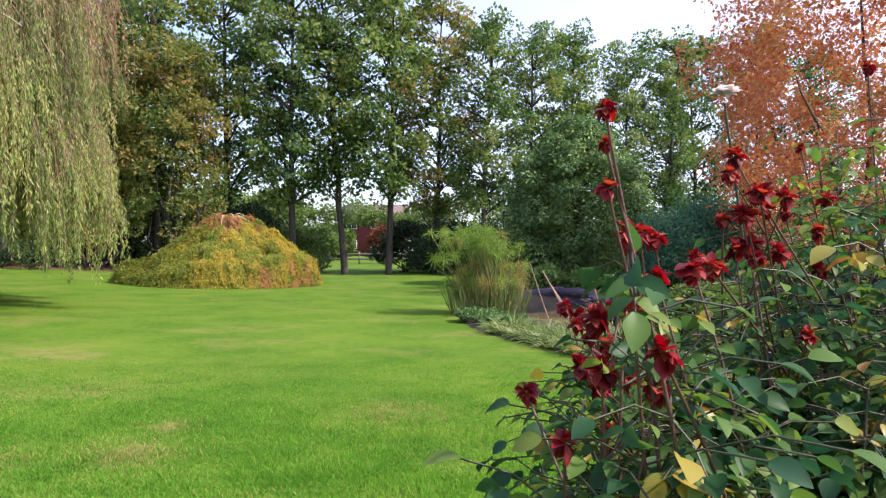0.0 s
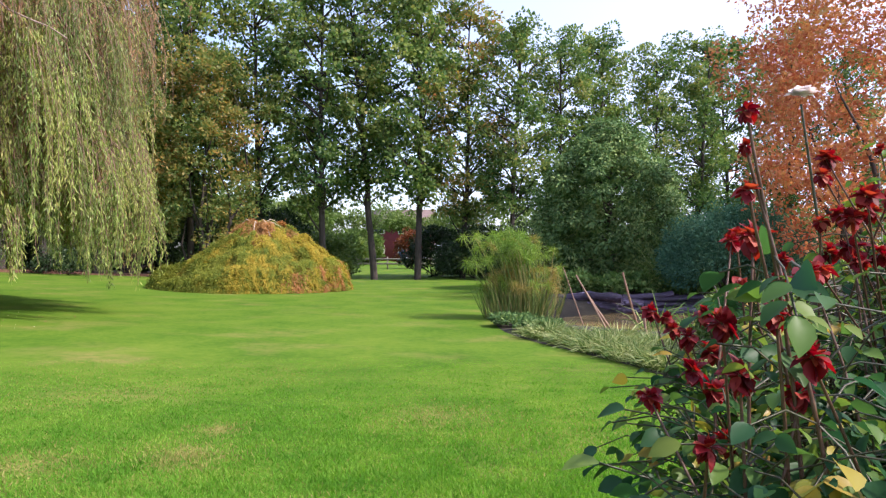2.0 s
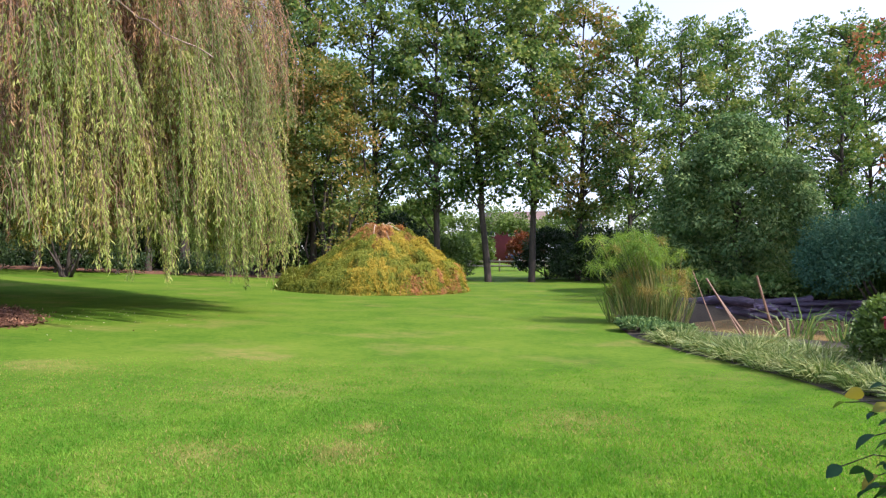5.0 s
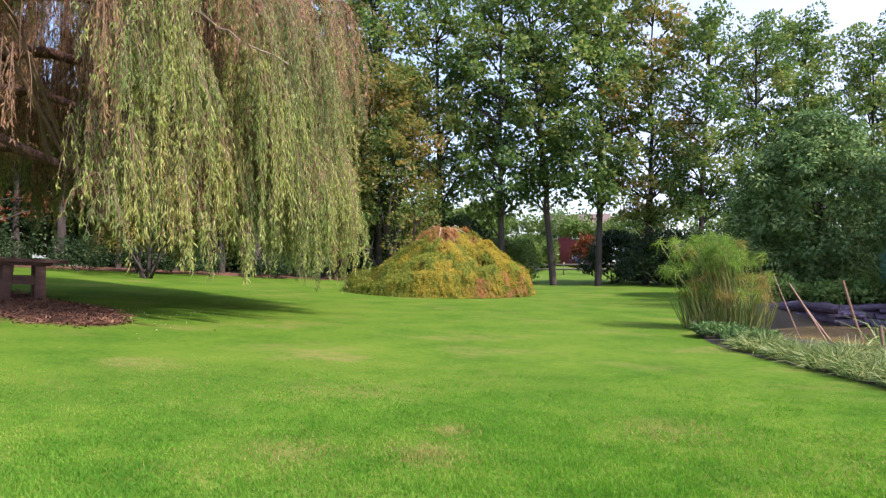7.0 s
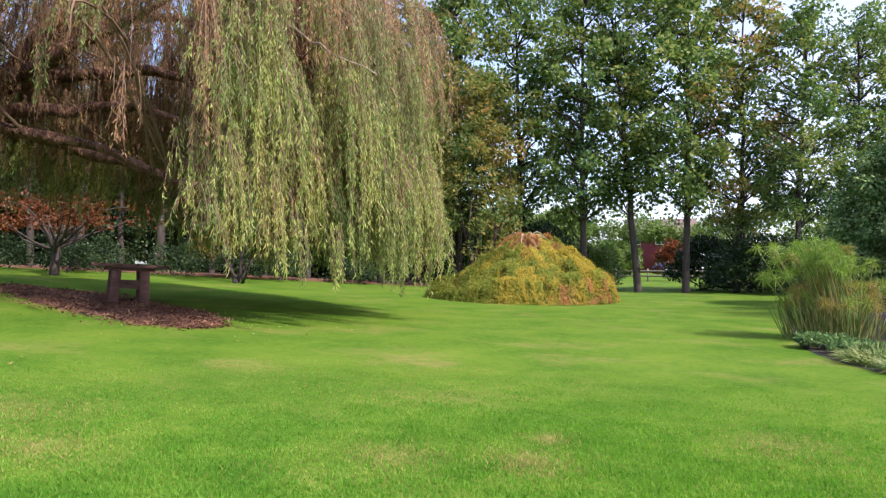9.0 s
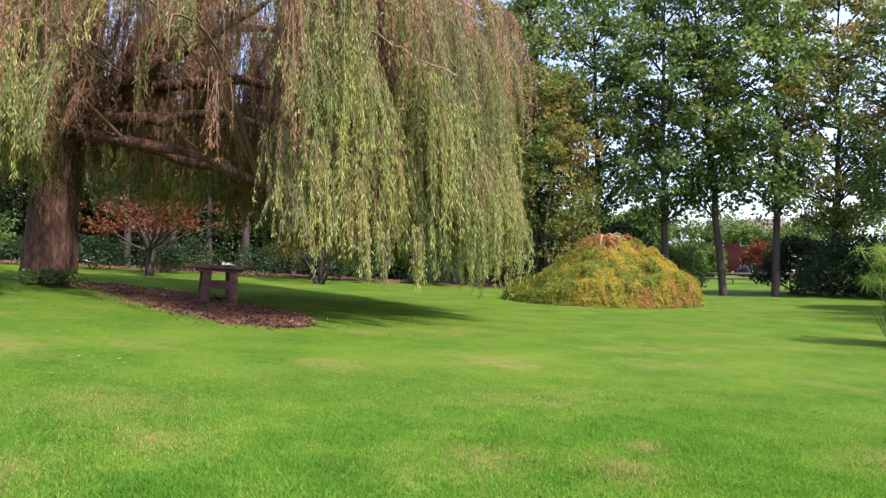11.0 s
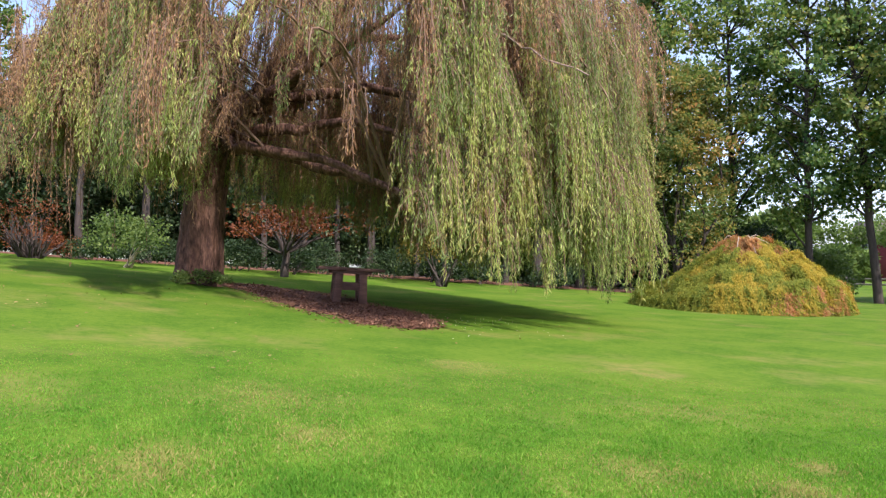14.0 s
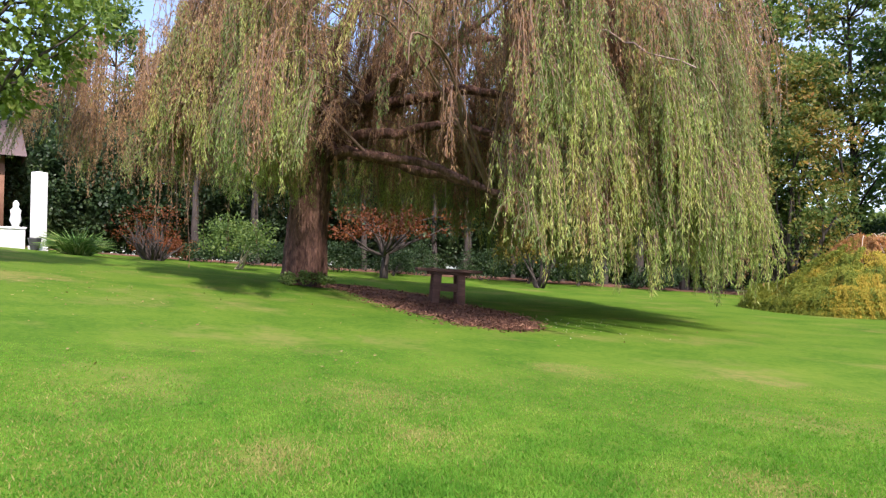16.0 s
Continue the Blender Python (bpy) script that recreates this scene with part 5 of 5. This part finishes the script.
def near_tree():
    global rng
    rng = np.random.default_rng(325)
    x, y = -13.8, 0.75
    t = thing("overhanging_tree", "green broad-leaved tree reaching over the lawn", "tree", (x, y, gz(x, y)))
    part("trunk", Geo().tube(limb_path((0, 0, -0.1), (0.2, 0.3, 5.5), 0.02, 10, 0.006), np.linspace(0.2, 0.05, 10), 9, 0.04), M_BARK, t, smooth=True)
    g, cs = Geo(), []
    limbs = Geo()
    for n in range(130):
        d = sphere_dirs(1)[0]
        c = d * [2.1, 2.1, 1.9] * rng.uniform(0.5, 1.0) + [0.2, 0.3, 4.3]
        cs.append(c)
        if n % 2 == 0:
            limbs.tube(limb_path((0.1, 0.2, rng.uniform(1.8, 4.5)), c, 0.05, 6), np.linspace(0.05, 0.008, 6), 5)
    part("limb", limbs, M_BARK, t, smooth=True)
    clump_leaves(g, np.array(cs), rng.uniform(0.3, 0.55, len(cs)), 110, 0.12, hang=0.6)
    tagged(part("crown", g, M_LIME, t), kind="stuff")


near_tree()


def white_pillar():
    x, y = -22.4, 4.0
    t = thing("white_pillar", "tall square white rendered pillar", "pillar", (x, y, gz(x, y)), turn=24)
    part("shaft", Geo().box((-0.15, -0.15, -0.3), (0.15, 0.15, 2.2)), M_WHITE, t, bevel=0.015)
    part("plinth", Geo().box((-0.18, -0.18, -0.3), (0.18, 0.18, 0.12)), M_WHITE, t, bevel=0.01)
    w = thing("low_wall", "low white rendered garden wall", "wall", (-22.6, 2.0, gz(-22.6, 2.0)), kind="structure")
    part("wall_body", Geo().box((-0.12, -1.9, -0.3), (0.12, 1.7, 0.38)), M_WHITE, w, bevel=0.015)
    part("coping", Geo().box((-0.16, -1.92, 0.38), (0.16, 1.72, 0.44)), M_WHITE, w, bevel=0.01)
    pd = tagged(part("pedestal", Geo().box((-24.4, 3.55, gz(-24.2, 3.75) - 0.2), (-24.0, 3.95, gz(-24.2, 3.75) + 0.352)), M_WHITE, bevel=0.01), "square white stone pedestal", "pedestal")
    s = Geo()
    prof = [(0.17, 0), (0.17, 0.18), (0.11, 0.2), (0.10, 0.3), (0.16, 0.45), (0.13, 0.62), (0.15, 0.75), (0.07, 0.84), (0.09, 0.95), (0.02, 1.05)]
    s.tube(np.array([(0.01 * math.sin(z * 9), 0, z) for r, z in prof]), np.array([r for r, z in prof]), 12)
    ob = tagged(part("statue", s, M_WHITE, smooth=True), "small white garden statue behind the pillar", "statue")
    ob.matrix_basis = pose(-24.2, 3.75, gz(-24.2, 3.75) + 0.35)


white_pillar()


def garden_pot():
    x, y = -22.05, 3.85
    t = thing("garden_pot", "small dark garden pot at the pillar's foot", "pot", (x, y, gz(x, y)))
    prof = [(0.10, 0.0), (0.14, 0.18), (0.17, 0.30), (0.18, 0.34), (0.15, 0.345), (0.13, 0.26), (0.02, 0.25)]
    part("vessel", Geo().tube(np.array([(0, 0, z) for r, z in prof]) + [[1e-4 * i, 0, 0.0] for i in range(7)], np.array([r for r, z in prof]), 16), M_DARKGREY, t, smooth=True)


garden_pot()


def brick_house():
    x, y = -31.0, 0.1
    t = thing("brick_house", "single-storey brown brick house with tiled roof", "house", (x, y, gz(x, y)), turn=84)
    part("wall", Geo().box((-5, -3, -0.5), (4.2, 3, 2.6)), M_BROWNBRICK, t)
    v = [(-5.5, -3.6, 2.55), (4.8, -3.6, 2.55), (4.8, 3.6, 2.55), (-5.5, 3.6, 2.55), (-5.5, 0, 4.4), (4.8, 0, 4.4)]
    part("roof", Geo().add(v, [(0, 1, 5, 4), (2, 3, 4, 5), (0, 4, 4, 3), (1, 2, 5, 5)]), M_TILE, t)
    win = part("window", Geo().box((1.0, -3.06, 0.9), (2.6, -2.95, 2.1)), M_WHITE, t, "white framed window")
    part("pane", Geo().box((1.1, -3.08, 1.0), (2.5, -3.062, 2.0)), M_GLASS, win)


brick_house()


# ---------------------------------------------------------------- red house in the distance
def house(at, turn, w, d, h):
    t = thing("house", "red brick two-storey house beyond the trees", "house", (*at, gz(*at)), turn=turn)
    part("wall", Geo().box((-w / 2, -d / 2, -0.5), (w / 2, d / 2, h)), M_BRICK, t)
    r = Geo()
    o = 0.5
    v = [(-w / 2 - o, -d / 2 - o, h), (w / 2 + o, -d / 2 - o, h), (w / 2 + o, d / 2 + o, h), (-w / 2 - o, d / 2 + o, h), (-w / 2 - o, 0, h + 2.6), (w / 2 + o, 0, h + 2.6)]
    r.add(v, [(0, 1, 5, 4), (2, 3, 4, 5), (0, 4, 4, 3), (1, 2, 5, 5)])
    part("roof", r, M_TILE, t)
    for z in (1.0, 3.7):
        for x in np.arange(-w / 2 + 1.6, w / 2 - 1, 3.4):
            wi = part("window", Geo().box((x - 0.75, -d / 2 - 0.05, z), (x + 0.75, -d / 2 + 0.05, z + 1.15)), M_WHITE, t, "white framed window")
            for k in (0, 1):
                part("pane", Geo().box((x - 0.65 + k * 0.68, -d / 2 - 0.07, z + 0.1), (x - 0.03 + k * 0.68, -d / 2 - 0.052, z + 1.05)), M_GLASS, wi)


house((-9.7, 96), -4, 8.4, 8, 4.7)


# ---------------------------------------------------------------- parked cars by the house
def car(at, turn, paint, label):
    t = thing("car", label, "car", (*at, gz(*at)), "parked cars", turn=turn)
    prof = [(-2.05, 0.35), (-2.1, 0.75), (-1.9, 0.95), (-1.25, 1.0), (-0.75, 1.42), (0.75, 1.45), (1.5, 1.0), (2.0, 0.92), (2.1, 0.6), (2.05, 0.35)]
    v = [(x, y * (0.82 if z > 1.2 else 1.0), z) for y in (-0.85, 0.85) for x, z in prof]
    k = len(prof)
    f = [(i, i + 1, k + i + 1, k + i) for i in range(k - 1)] + [(k - 1, 0, k, 2 * k - 1)]
    for o in (0, k):
        f += [(o, o + 1, o + 8, o + 9), (o + 1, o + 2, o + 7, o + 8), (o + 2, o + 3, o + 6, o + 7), (o + 3, o + 4, o + 5, o + 6)]
    part("body", Geo().add(v, f), paint, t)
    for sy in (-1, 1):
        part("side_window", Geo().add([(-1.0, sy * 0.80, 1.04), (1.2, sy * 0.80, 1.04), (0.7, sy * 0.73, 1.36), (-0.68, sy * 0.73, 1.36)], [(0, 1, 2, 3)]), M_GLASS, t)
        for x in (-1.3, 1.3):
            part("wheel", Geo().tube([(x, sy * 0.7, 0.3), (x, sy * 0.88, 0.3), (x, sy * 0.89, 0.3)], [0.31, 0.31, 0.05], 14), M_DARKGREY, t, smooth=False)
    return t


car((-13.3, 82), 12, M_CARBLUE, "dark blue car parked by the red house")
car((-5.6, 80), -20, M_CARWHITE, "white car parked by the red house")
car((-7.6, 84), 60, M_CARBLUE, "dark blue car parked by the red house")


def garden_fence():
    t = thing("paling_fence", "weathered low timber fence beyond the tall trees", "fence", (-9.5, 44, gz(-9, 44)), kind="structure")
    for n in range(7):
        part("post", Geo().box((n * 2 - 0.05, -0.05, -0.2), (n * 2 + 0.05, 0.05, 0.75)), M_FENCE, t)
    for z in (0.25, 0.55):
        part("rail", Geo().box((0, -0.075, z), (12, -0.051, z + 0.1)), M_FENCE, t)


garden_fence()


# ---------------------------------------------------------------- grass
def lawn_blades():
    global rng
    rng = np.random.default_rng(400)
    k = 300000
    a = np.radians(rng.uniform(-28, 84, k))
    r = 2.2 + 4.3 * rng.random(k) ** 1.2
    x, y = -0.3 - np.sin(a) * r, np.cos(a) * r - 0.1
    edge = np.interp(y, [p[1] for p in BED_EDGE], [p[0] for p in BED_EDGE])
    keep = (x < edge - 0.03)
    x, y = x[keep], y[keep]
    k = len(x)
    p = np.stack([x, y, ground_z(x, y) - 0.003], -1)
    d = rng.normal(size=(k, 3)) * [0.65, 0.65, 0.1] + [0, 0, 1]
    up = rng.normal(size=(k, 3)) * [1, 1, 0.2]
    tuft = 1 + 0.35 * np.sin(x * 7 + 3 * np.sin(y * 5)) * np.sin(y * 8 + 2 * np.sin(x * 6))
    ln = rng.uniform(0.014, 0.036, k) * np.clip(1.7 - r[keep] / 4.5, 0.25, 1.1) * tuft
    wd = rng.uniform(0.0035, 0.0065, k)
    field = np.sin(x * 1.3 + 2 * np.sin(y * 0.9)) + np.sin(y * 1.7 + 1.5 * np.sin(x * 1.1)) + 0.6 * np.sin(x * 4.1 - y * 3.3)
    straw = rng.random(k) < 0.012 + 0.16 * np.clip(field - 0.4, 0, 1.4)
    for px, py, size, much in DRY_SPOTS:
        straw |= rng.random(k) < much * 0.95 * np.exp(-((np.hypot(x - px, y - py) / (1.3 * size)) ** 2))
    for name, sel, mat, label in (("grass_blades", ~straw, M_BLADE, "short mown green grass blades"), ("dry_grass_blades", straw, M_STRAW, "dry straw-coloured grass blades in the lawn")):
        g = Geo().leaves(p[sel], d[sel], up[sel], ln[sel], wd[sel], 0.1)
        tagged(part(name, g, mat), label, "grass", kind="stuff")


lawn_blades()


def litter():
    global rng
    rng = np.random.default_rng(410)
    k = 420
    x, y = np.concatenate([rng.uniform(-16, -5, 300), rng.uniform(-13, -9, 120)]), np.concatenate([rng.uniform(0.5, 9, 300), rng.uniform(0.6, 3, 120)])
    p = np.stack([x, y, ground_z(x, y) + 0.022], -1)
    g = Geo().leaves(p, rng.normal(size=(k, 3)) * [1, 1, 0.15], rng.normal(size=(k, 3)) * 0.3 + [0, 0, 1], rng.uniform(0.02, 0.05, k), rng.uniform(0.012, 0.028, k), 0.25)
    tagged(part("fallen_leaves", g, M_LITTER), "scattered tan fallen leaves on the lawn", "leaves", kind="stuff")
    k = 110
    x, y = rng.normal(size=k) * 0.9 - 6.9, rng.normal(size=k) * 0.7 + 7.6
    p = np.stack([x, y, ground_z(x, y) + 0.03], -1)
    g = Geo().leaves(p, rng.normal(size=(k, 3)) * [1, 1, 0.2], rng.normal(size=(k, 3)) * 0.3 + [0, 0, 1], 0.015, 0.012, 0.2)
    tagged(part("clover_flowers", g, M_ROSE_WHITE), "tiny white clover flowers in the grass", "flowers", kind="stuff")


litter()
